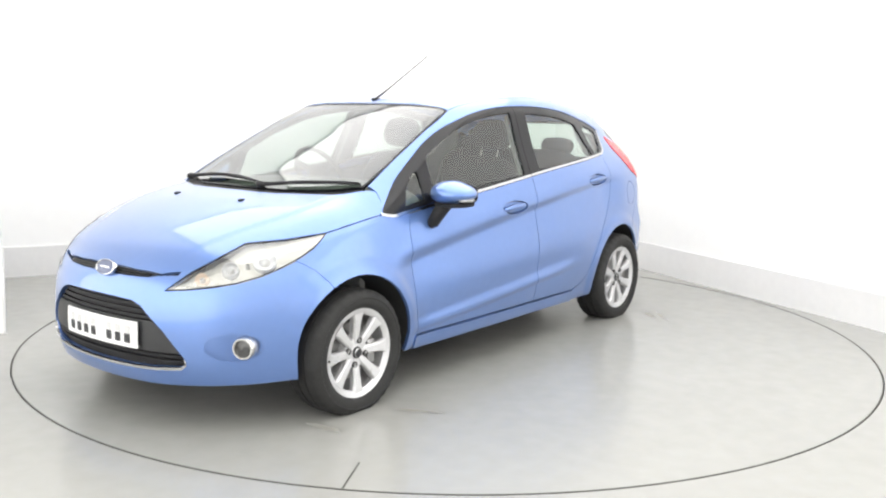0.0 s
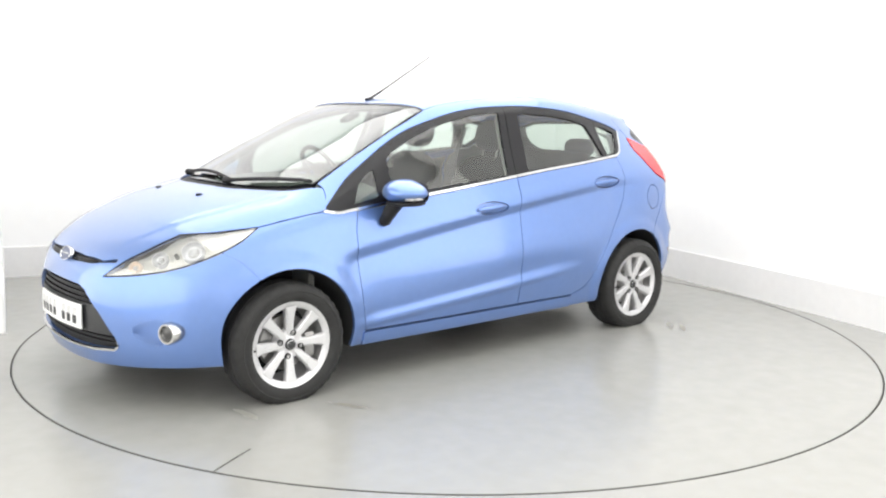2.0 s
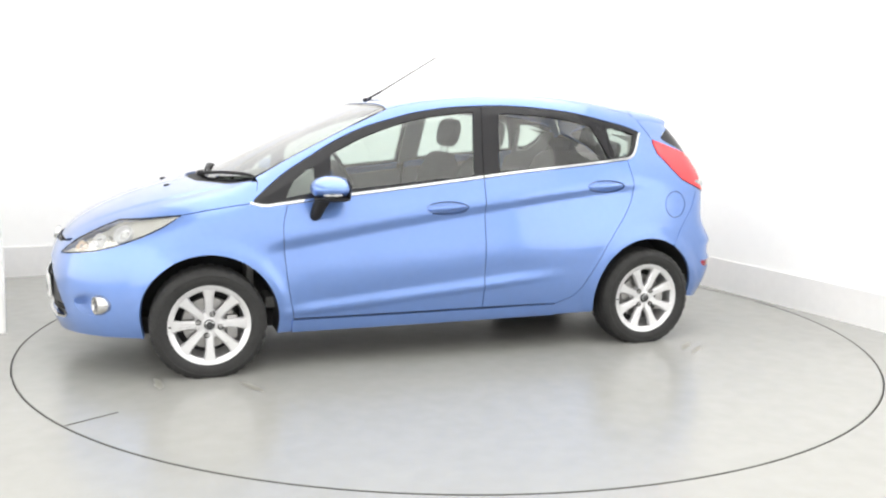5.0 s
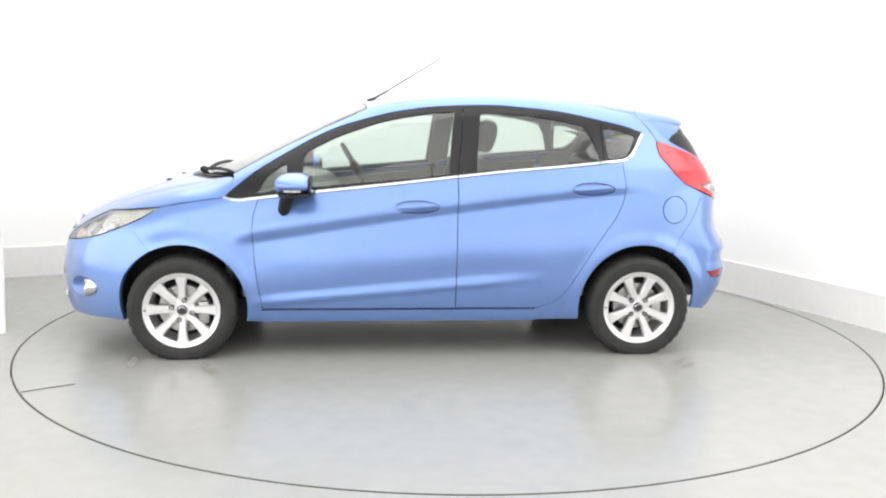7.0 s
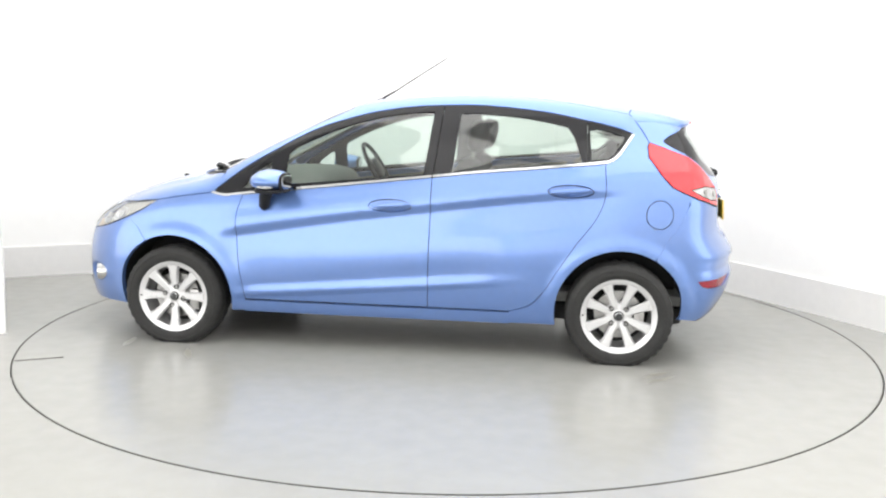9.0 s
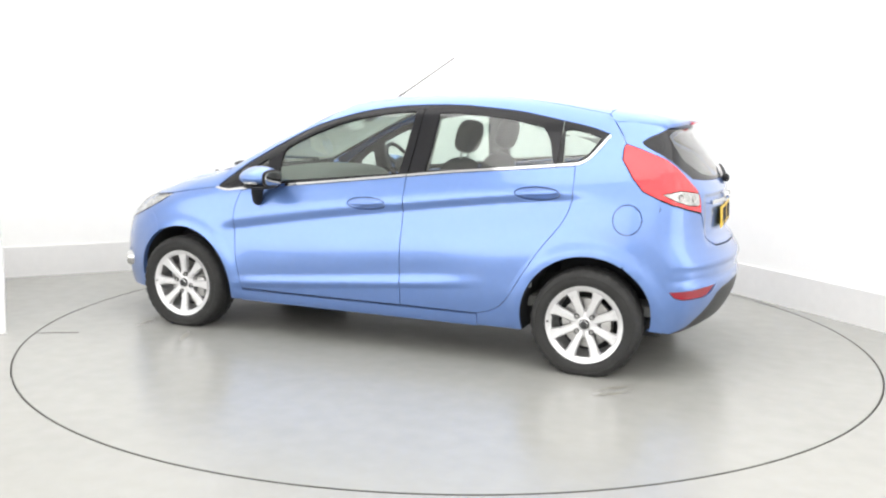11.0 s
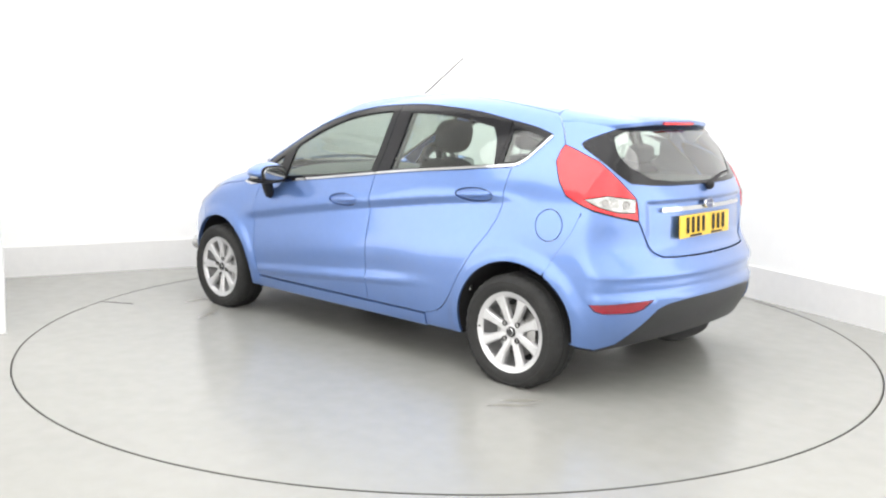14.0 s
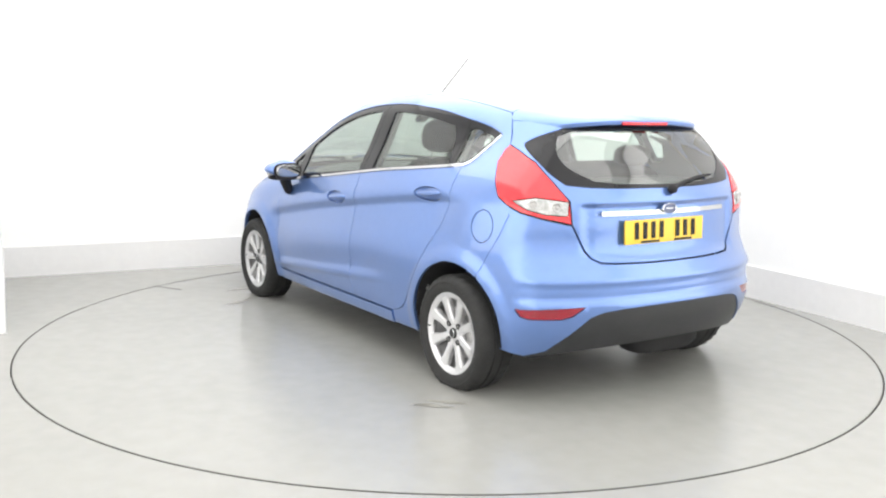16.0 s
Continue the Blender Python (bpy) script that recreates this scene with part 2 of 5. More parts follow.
def panel(name, where, outline, mat, parent, holes=(), gap=0.0022, flange=0.016, lift=0.0, grid=0.035, scale=1.0, label="", flip=False, shape=None):
    """One sheet of the body: an outline in the flat map `where`, laid on the body surface, with its edges turned in.
    scale: metres for a unit of the map's first axis. flip: the twin on the other side. shape: an extra lift for each point."""
    k = np.array([scale, 1.0])
    loops = []
    for i, l in enumerate((outline, *holes)):
        l = clean(spaced(np.vstack([l, l[:1]]) * k, grid * 0.7), grid * 0.12)
        loops.append(shrunk(l, gap if i == 0 else -gap))
    outer = loops[0]
    lo, hi = outer.min(0), outer.max(0)
    gx, gy = np.meshgrid(np.arange(lo[0], hi[0], grid), np.arange(lo[1], hi[1], grid * 0.87))
    gx = gx + (np.arange(gx.shape[0]) % 2)[:, None] * grid / 2
    pts = np.stack([gx.ravel(), gy.ravel()], 1)
    keep = inside(pts, outer) & far_from(pts, outer, grid * 0.45)
    for h in loops[1:]:
        keep &= ~inside(pts, h) & far_from(pts, h, grid * 0.45)
    pts = pts[keep]
    flat, edges = [], []
    for l in loops:
        n0 = len(flat)
        flat += [Vector(p) for p in l]
        edges += [(n0 + i, n0 + (i + 1) % len(l)) for i in range(len(l))]
    flat += [Vector(p) for p in pts]
    v2, _, tris, *_ = delaunay_2d_cdt(flat, edges, [], 0, 1e-6)
    v2 = np.array([tuple(v) for v in v2])
    tris = np.array([t for t in tris if len(t) == 3])
    mid = v2[tris].mean(1)
    ok = inside(mid, outer)
    for h in loops[1:]:
        ok &= ~inside(mid, h)
    tris = tris[ok]
    used = np.unique(tris)
    index = -np.ones(len(v2), int)
    index[used] = np.arange(len(used))
    v2, tris = v2[used], index[tris]
    p3 = where(v2[:, 0] / scale, v2[:, 1])
    nrm = normals_at(p3)
    up = lift if shape is None else lift + shape(p3)
    p3 = p3 + nrm * np.reshape(up, (-1, 1))
    a, b, c = p3[tris[:, 0]], p3[tris[:, 1]], p3[tris[:, 2]]
    turned = np.einsum("ij,ij->i", np.cross(b - a, c - a), nrm[tris[:, 0]]) < 0
    tris[turned] = tris[turned][:, ::-1]
    verts, norms, faces = list(p3), list(nrm), [tuple(t) for t in tris]
    if flange:
        count = {}
        for t in faces:
            for i in range(3):
                e = (t[i], t[(i + 1) % 3])
                count[e] = count.get(e, 0) + 1
        rim = [e for e in count if (e[1], e[0]) not in count]
        twin = {}
        for i, j in rim:
            side = np.cross(p3[j] - p3[i], nrm[i])
            side = side / (np.linalg.norm(side) + 1e-12)
            q = []
            for m in (i, j):
                for depth in (0, 1):
                    key = (m, depth)
                    if key not in twin:
                        twin[key] = len(verts)
                        verts.append(p3[m] - nrm[m] * flange * depth)
                        norms.append(side)
                    q.append(twin[key])
            faces.append((q[0], q[1], q[3], q[2]))
    verts, norms = np.array(verts), np.array(norms)
    if flip:
        verts, norms = verts * (1, -1, 1), norms * (1, -1, 1)
        faces = [f[::-1] for f in faces]
    me = bpy.data.meshes.new(name)
    me.from_pydata(verts.tolist(), [], [tuple(int(i) for i in f) for f in faces])
    me.polygons.foreach_set("use_smooth", [True] * len(me.polygons))
    me.normals_split_custom_set_from_vertices(norms.tolist())
    me.materials.append(mat)
    ob = new(name, me)
    ob.parent = parent
    if label:
        tagged(ob, label)
    return ob


def both(name, *args, **kw):
    """A panel and its twin on the other side."""
    return [panel(name, *args, **kw), panel(name, *args, flip=True, **kw)]


def whole(half):
    """A loop across the car from its left half, given from the centre line round to the centre line."""
    h = np.asarray(half, float)
    return np.vstack([h, (h * (-1, 1))[::-1][1:-1]])


def whole_top(half):
    h = np.asarray(half, float)
    return np.vstack([h, (h * (1, -1))[::-1][1:-1]])


def arc(cx, cz, r, a, b, n=24):
    t = np.radians(np.linspace(a, b, n))
    return np.stack([cx + r * np.cos(t), cz + r * np.sin(t)], 1)


def oval(cx, cz, rx, rz, n=28, power=2.0):
    t = np.linspace(0, 2 * np.pi, n, endpoint=False)
    c, s = np.cos(t), np.sin(t)
    return np.stack([cx + rx * np.sign(c) * np.abs(c) ** (2 / power), cz + rz * np.sign(s) * np.abs(s) ** (2 / power)], 1)


def side_to_front(pts):
    pts = spaced(pts, 0.025)
    p = on_side(pts[:, 0], pts[:, 1])
    return np.stack([np.arctan2(p[:, 1], p[:, 0] - AXLE), p[:, 2]], 1)


def side_to_back(pts):
    pts = spaced(pts, 0.025)
    p = on_side(pts[:, 0], pts[:, 1])
    return np.stack([np.arctan2(p[:, 1], -AXLE - p[:, 0]), p[:, 2]], 1)


def top_to_side(pts):
    pts = spaced(pts, 0.025)
    p = on_top(pts[:, 0], pts[:, 1])
    return p[:, [0, 2]]


def back_to_top(pts):
    pts = spaced(pts, 0.025)
    p = on_back(pts[:, 0], pts[:, 1])
    return p[:, [0, 1]]


# ---- the car's outer surface, one smooth implicit body ----
def curve(*pts):
    """A smooth function through (x, value) pairs, in rising order of x."""
    xs = np.array([p[0] for p in pts], float)
    ys = np.array([p[1] for p in pts], float)
    m = np.gradient(ys, xs)

    def f(x):
        x = np.clip(np.asarray(x, float), xs[0], xs[-1])
        i = np.clip(np.searchsorted(xs, x) - 1, 0, len(xs) - 2)
        h = xs[i + 1] - xs[i]
        t = (x - xs[i]) / h
        return ((1 + 2 * t) * (1 - t) ** 2 * ys[i] + t * (1 - t) ** 2 * h * m[i]
                + t * t * (3 - 2 * t) * ys[i + 1] + t * t * (t - 1) * h * m[i + 1])
    return f


BELT = curve((-2.1, 1.12), (-1.3, 1.09), (-1.14, 1.073), (-0.8, 1.042), (-0.23, 0.984), (0.54, 0.896), (1.03, 0.858), (1.4, 0.82), (2.1, 0.78))
SHOULDER = curve((-2.0, 0.7), (-1.7, 0.767), (-1.4, 0.817), (-1.0, 0.843), (-0.5, 0.857), (0, 0.862), (0.6, 0.858), (0.9, 0.852), (1.25, 0.853), (1.6, 0.823), (2.1, 0.765))
LOWER = curve((0.08, -0.15), (0.13, -0.10), (0.2, -0.05), (0.27, -0.03), (0.36, -0.012), (0.5, 0), (0.7, 0))
UPPER = curve((-0.6, 0), (-0.4, 0), (-0.25, -0.014), (-0.136, -0.038), (-0.05, -0.062), (0, -0.082), (0.15, -0.15), (0.37, -0.24), (0.5, -0.31), (0.7, -0.42))
CROWN = curve((-1.8, 1.285), (-1.62, 1.327), (-1.445, 1.362), (-1.19, 1.396), (-0.9, 1.429), (-0.6, 1.444), (-0.37, 1.443), (-0.125, 1.432), (0.08, 1.411),
              (0.24, 1.385), (0.4, 1.328), (0.65, 1.212), (0.9, 1.094), (1.1, 0.997), (1.19, 0.960), (1.28, 0.935), (1.45, 0.897), (1.7, 0.818), (1.85, 0.757), (1.97, 0.69), (2.1, 0.60))
SWEEP = curve((-2, 0.03), (-0.2, 0.05), (0.3, 0.13), (0.8, 0.18), (1.1, 0.25), (1.5, 0.2), (2.1, 0.24))
NOSE = curve((0.08, 1.86), (0.13, 1.945), (0.2, 1.99), (0.27, 2.012), (0.36, 2.02), (0.45, 2.018), (0.55, 2.002), (0.64, 1.965), (0.72, 1.90), (0.8, 1.775), (1.0, 1.3))
TAIL = curve((0.1, 1.72), (0.18, 1.80), (0.25, 1.85), (0.35, 1.905), (0.5, 1.93), (0.58, 1.925), (0.64, 1.89), (0.70, 1.86), (0.85, 1.845), (0.93, 1.835),
             (1.0, 1.80), (1.1, 1.735), (1.2, 1.675), (1.3, 1.60), (1.4, 1.51))
CREASE = curve((-2, 0.98), (-1.5, 0.955), (-1.0, 0.925), (-0.2, 0.833), (0.3, 0.769), (0.95, 0.668), (1.3, 0.62))


FOLD = curve((0.95, 0.605), (1.168, 0.592), (1.415, 0.576), (1.583, 0.508), (1.734, 0.438), (1.95, 0.34))


def step(a, b, x):
    t = np.clip((x - a) / (b - a), 0, 1)
    return t * t * (3 - 2 * t)


def smax(a, b, k):
    h = np.maximum(k - np.abs(a - b), 0)
    return np.maximum(a, b) + h * h / (4 * k)


def width(x, z):
    d = z - BELT(x)
    w = SHOULDER(x) + LOWER(z) + UPPER(d)
    back = np.clip((-0.55 - x) / 0.75, 0, 2)
    w = w - 0.10 * back ** 1.4 * step(-0.2, 0.2, d)
    # shoulder crease with a hollow beneath it, fading out towards the ends
    e = z - CREASE(x)
    fade = step(1.02, 0.84, x) * step(-1.36, -1.02, x)
    deep = 0.052 + 0.012 * step(-0.7, 0.8, x)
    w = w - 0.024 * fade * step(0.0, -1.0, e / deep) * step(-0.34, -0.075, e) + 0.005 * fade * step(-0.02, 0.02, e) * step(0.10, 0.03, e)
    # ridge along the foot of the doors: a scoop above it, an undercut below
    g = z - (0.372 - 0.088 * x)
    fade = step(0.98, 0.72, x) * step(-0.78, -0.30, x)
    w = w - 0.015 * fade * step(0.0, 0.058, g) * step(0.26, 0.06, g) - 0.008 * fade * step(0.0, -0.03, g)
    # wheel arch lips
    for cx in (1.2445, -1.2445):
        r = np.hypot(x - cx, z - 0.275)
        w = w + 0.012 * step(0.43, 0.362, r) * step(0.1, 0.25, z)
    return w


def body(x, y, z):
    """Below zero inside the body, above zero outside."""
    a = np.abs(y)
    y2 = a * a
    top = z - (CROWN(x + SWEEP(x) * y2) - (0.06 + 0.08 * step(-0.5, -1.5, x)) * y2)
    # raised middle of the bonnet, with a fold along each side
    top = top - 0.009 * step(-0.004, 0.034, FOLD(x) - a) * step(1.04, 1.24, x) * step(1.90, 1.72, x)
    side = (a - width(x, z)) * 0.93
    nose = (x - (NOSE(z) - 0.24 * y2 - 0.70 * y2 * y2)) * 0.85
    tail = (-x - (TAIL(z) - 0.22 * y2 - 0.22 * y2 * y2)) * 0.9
    tail = tail + 0.012 * step(0.928, 0.914, z) * step(0.665, 0.70, z) * step(0.52, 0.46, a) * (x < 0)
    tail = tail + 0.017 * step(0.580, 0.555, z) * step(0.474, 0.505, z) * (x < 0)
    f = smax(top * 0.9, side, 0.10)
    f = smax(f, nose, 0.09)
    f = smax(f, tail, 0.06)
    return smax(f, 0.11 - z, 0.05)


def solve(fn, lo, hi):
    lo, hi = np.array(lo, float), np.array(hi, float)
    for _ in range(34):
        mid = (lo + hi) / 2
        out = fn(mid) > 0
        hi = np.where(out, mid, hi)
        lo = np.where(out, lo, mid)
    return (lo + hi) / 2


def on_side(u, v):
    y = solve(lambda y: body(u, y, v), 0 * u, 0 * u + 1.05)
    return np.stack([u, y, v], -1)


def on_top(u, v):
    z = solve(lambda z: body(u, v, z), 0 * u + 0.5, 0 * u + 1.7)
    return np.stack([u, v, z], -1)


AXLE = 0.9


def on_front(u, v):
    r = solve(lambda r: body(AXLE + r * np.cos(u), r * np.sin(u), v), 0 * u, 0 * u + 1.5)
    return np.stack([AXLE + r * np.cos(u), r * np.sin(u), v], -1)


def on_back(u, v):
    r = solve(lambda r: body(-AXLE - r * np.cos(u), r * np.sin(u), v), 0 * u, 0 * u + 1.5)
    return np.stack([-AXLE - r * np.cos(u), r * np.sin(u), v], -1)


# ---- the booth ----
def slab(name, a0, a1, b0, b1, z0, z1, mat, label, category):
    bm = bmesh.new()
    c = booth((a0 + a1) / 2, (b0 + b1) / 2, (z0 + z1) / 2)
    box(bm, (a1 - a0, b1 - b0, z1 - z0), pose(c.x, c.y, c.z, 0, 0, BOOTH))
    ob = part(name, bm, mat, None, "", smooth=False)
    return tagged(ob, label, category, kind="structure")


def build_booth():
    left, right, back, front, high = -2.475, 2.52, 2.73, -8.5, 3.4
    # floor with a round hole for the turning plate
    bm = bmesh.new()
    n = 160
    ring = [bm.verts.new(((PLATE + 0.004) * math.cos(2 * math.pi * i / n), (PLATE + 0.004) * math.sin(2 * math.pi * i / n), 0)) for i in range(n)]
    lip = [bm.verts.new((v.co.x, v.co.y, -0.06)) for v in ring]
    far = [bm.verts.new((12 * math.cos(2 * math.pi * i / n), 12 * math.sin(2 * math.pi * i / n), 0)) for i in range(n)]
    for i in range(n):
        j = (i + 1) % n
        bm.faces.new((ring[i], far[i], far[j], ring[j]))
        bm.faces.new((lip[i], ring[i], ring[j], lip[j]))
    tagged(part("floor", bm, FLOORPAINT, None, smooth=False), "pale grey glossy painted booth floor", "floor", kind="structure")
    bm = bmesh.new()
    bmesh.ops.create_circle(bm, cap_ends=True, segments=96, radius=PLATE + 0.3, matrix=pose(0, 0, -0.07))
    tagged(part("pit_floor", bm, DARKGAP, None, smooth=False), "dark pit floor under the turntable gap", "pit", kind="structure")
    slab("wall_back", left - 0.12, right + 0.12, back, back + 0.12, 0, high, WALLPAINT, "plain white painted booth back wall", "wall")
    slab("wall_right", right, right + 0.12, front, back, 0, high, WALLPAINT, "plain white painted booth side wall", "wall")
    slab("wall_left", left - 0.10, left, 0.85, back, 0, high, WALLPAINT, "plain white painted short side wall", "wall")
    slab("wall_far_left", -6.1, -6.0, front, back, 0, high, WALLPAINT, "plain white wall beside the camera", "wall")
    slab("wall_front", -6.1, right + 0.12, front - 0.12, front, 0, high, WALLPAINT, "plain white wall behind the camera", "wall")
    slab("wall_link", -6.0, left - 0.12, back, back + 0.12, 0, high, WALLPAINT, "plain white wall closing the booth", "wall")
    slab("ceiling", -6.1, right + 0.12, front, back + 0.12, high, high + 0.1, WALLPAINT, "plain white booth ceiling", "ceiling")
    for name, a0, a1, b0, b1 in (("baseboard_back", left, right, back - 0.018, back - 0.001), ("baseboard_right", right - 0.018, right - 0.001, front, back - 0.02),
                                 ("baseboard_left", left + 0.001, left + 0.010, 0.85, back - 0.02)):
        slab(name, a0, a1, b0, b1, 0.0, 0.235, SKIRT, "tall off-white painted kickboard along the wall", "baseboard")


def build_plate():
    """The turning plate: a round steel disc, painted like the floor, with a rim seam and a cut line."""
    bm = bmesh.new()
    n = 160
    lathe(bm, [(PLATE - 0.004, -0.05), (PLATE - 0.004, -0.003), (PLATE - 0.006, 0.0)], n=n)
    bm.faces.new([v for v in bm.verts if abs(v.co.z) < 1e-6])
    plate = tagged(part("turntable", bm, FLOORPAINT, None, smooth=False), "round pale grey glossy painted turntable set flush in floor", "turntable")
    plate.data.set_sharp_from_angle(angle=radians(20))
    # dark edge strip on the rim
    bm = bmesh.new()
    lathe(bm, [(PLATE - 0.0058, 0.002), (PLATE - 0.0008, 0.002), (PLATE - 0.0008, -0.004)], n=n)
    part("edge_strip", bm, DARKGAP, plate, "thin dark metal rim strip")
    # hatch seam near the rim
    a = math.radians(-98.9) - math.radians(TURN[0][1])
    bm = bmesh.new()
    box(bm, (0.24, 0.007, 0.003), pose(0, 0, 0.0015, 0, 0, math.degrees(a)) @ pose(PLATE - 0.13, 0, 0), 0.001, 1)
    part("hatch_seam", bm, DARKGAP, plate, "short dark cut line at the rim")
    # scuffs left by tyres
    rng = random.Random(4)
    for k, (px, py) in enumerate(((1.739, 0.689), (-1.192, 0.800), (1.321, 0.852), (-1.204, 0.886))):
        bm = bmesh.new()
        pts = [(rng.uniform(0.05, 0.13) * math.cos(i * 0.7), rng.uniform(0.012, 0.03) * math.sin(i * 0.7)) for i in range(9)]
        m = pose(px, py, 0.0012 + 0.0002 * k, 0, 0, math.degrees(math.atan2(py, px)) + 80)
        bm.faces.new([bm.verts.new(m @ Vector((x, y, 0))) for x, y in pts])
        part("scuff", bm, MARK, plate, "faint brown tyre scuff", smooth=False)
    return plate


# ---- the car ----
ARCH = 0.343
AX = 1.2445
DLO_TOP = bend([(1.027, 0.862), (0.865, 0.994), (0.717, 1.085), (0.568, 1.170), (0.418, 1.238), (0.266, 1.285), (0.112, 1.324), (-0.074, 1.352), (-0.262, 1.364),
                (-0.451, 1.367), (-0.642, 1.355), (-0.834, 1.334), (-1.03, 1.296), (-1.193, 1.261), (-1.292, 1.228)], 3)
DLO_LOW = bend([(1.027, 0.860), (0.95, 0.848), (0.862, 0.858), (0.536, 0.896), (0.237, 0.929), (-0.234, 0.984), (-0.496, 1.014), (-0.807, 1.042), (-1.10, 1.070),
                (-1.165, 1.080), (-1.215, 1.115), (-1.292, 1.222)], 4)
DOOR_FRONT = bend([(0.824, 0.268), (0.857, 0.48), (0.873, 0.721), (0.845, 0.852)], 6)
DOOR_BACK = bend([(-0.66, 0.266), (-0.76, 0.30), (-0.825, 0.36), (-0.908, 0.492), (-0.998, 0.634), (-1.102, 0.774), (-1.150, 0.898), (-1.145, 1.066)], 5)
WS_SIDE = np.array([(0.985, 0.640), (0.82, 0.622), (0.665, 0.605), (0.462, 0.580), (0.266, 0.552)])
ROOF_SIDE = np.array([(0.266, 0.552), (0.0, 0.545), (-0.4, 0.545), (-0.9, 0.535), (-1.268, 0.515)])
HOOD_CORNER = np.array([(1.016, 0.757), (0.988, 0.722), (0.978, 0.685), (0.985, 0.640)])
HOOD_SEAM = np.array([(1.012, 0.859), (1.11, 0.847), (1.21, 0.832), (1.30, 0.816), (1.356, 0.806)])
LAMP_TOP = np.array([(1.022, 0.806), (0.914, 0.797), (0.822, 0.787), (0.734, 0.781), (0.646, 0.774), (0.576, 0.736), (0.461, 0.667), (0.367, 0.592)])
LAMP_LOW = np.array([(0.367, 0.590), (0.477, 0.601), (0.560, 0.612), (0.641, 0.626), (0.728, 0.650), (0.811, 0.682), (0.881, 0.713), (0.947, 0.748), (1.022, 0.806)])
TAIL_OUT = np.array([(0.905, 1.183), (0.930, 1.160), (0.960, 1.104), (0.940, 1.014), (0.907, 0.951)])
TAIL_LOW = np.array([(0.907, 0.951), (0.851, 0.918), (0.787, 0.890), (0.682, 0.862), (0.564, 0.839)])
TAIL_IN = np.array([(0.564, 0.839), (0.574, 0.943), (0.650, 1.025), (0.736, 1.110), (0.840, 1.160), (0.905, 1.183)])


def arch_edge(cx, radius, a0, a1, count=24):
    """The wheel opening's edge, drawn in towards the tyre at the foot of the bumper."""
    a = np.radians(np.linspace(a0, a1, count))
    x, z = radius * np.cos(a), 0.275 + radius * np.sin(a)
    outward = np.sign(cx) * x > 0
    return np.stack([cx + x - np.where(outward, np.sign(cx) * 0.026 * step(0.46, 0.20, z), 0), z], 1)


def chrome_z(x):
    i = np.argsort(DLO_LOW[:-8, 0])
    return np.interp(x, DLO_LOW[:-8, 0][i], DLO_LOW[:-8, 1][i])


def between(line, x0, x1):
    m = (line[:, 0] <= max(x0, x1)) & (line[:, 0] >= min(x0, x1))
    return line[m]


def front_to_side(pts):
    pts = spaced(pts, 0.025)
    p = on_front(pts[:, 0], pts[:, 1])
    return p[:, [0, 2]]


def back_to_side(pts):
    pts = spaced(pts, 0.025)
    p = on_back(pts[:, 0], pts[:, 1])
    return p[:, [0, 2]]


def front_to_top(pts):
    pts = spaced(pts, 0.025)
    p = on_front(pts[:, 0], pts[:, 1])
    return p[:, [0, 1]]


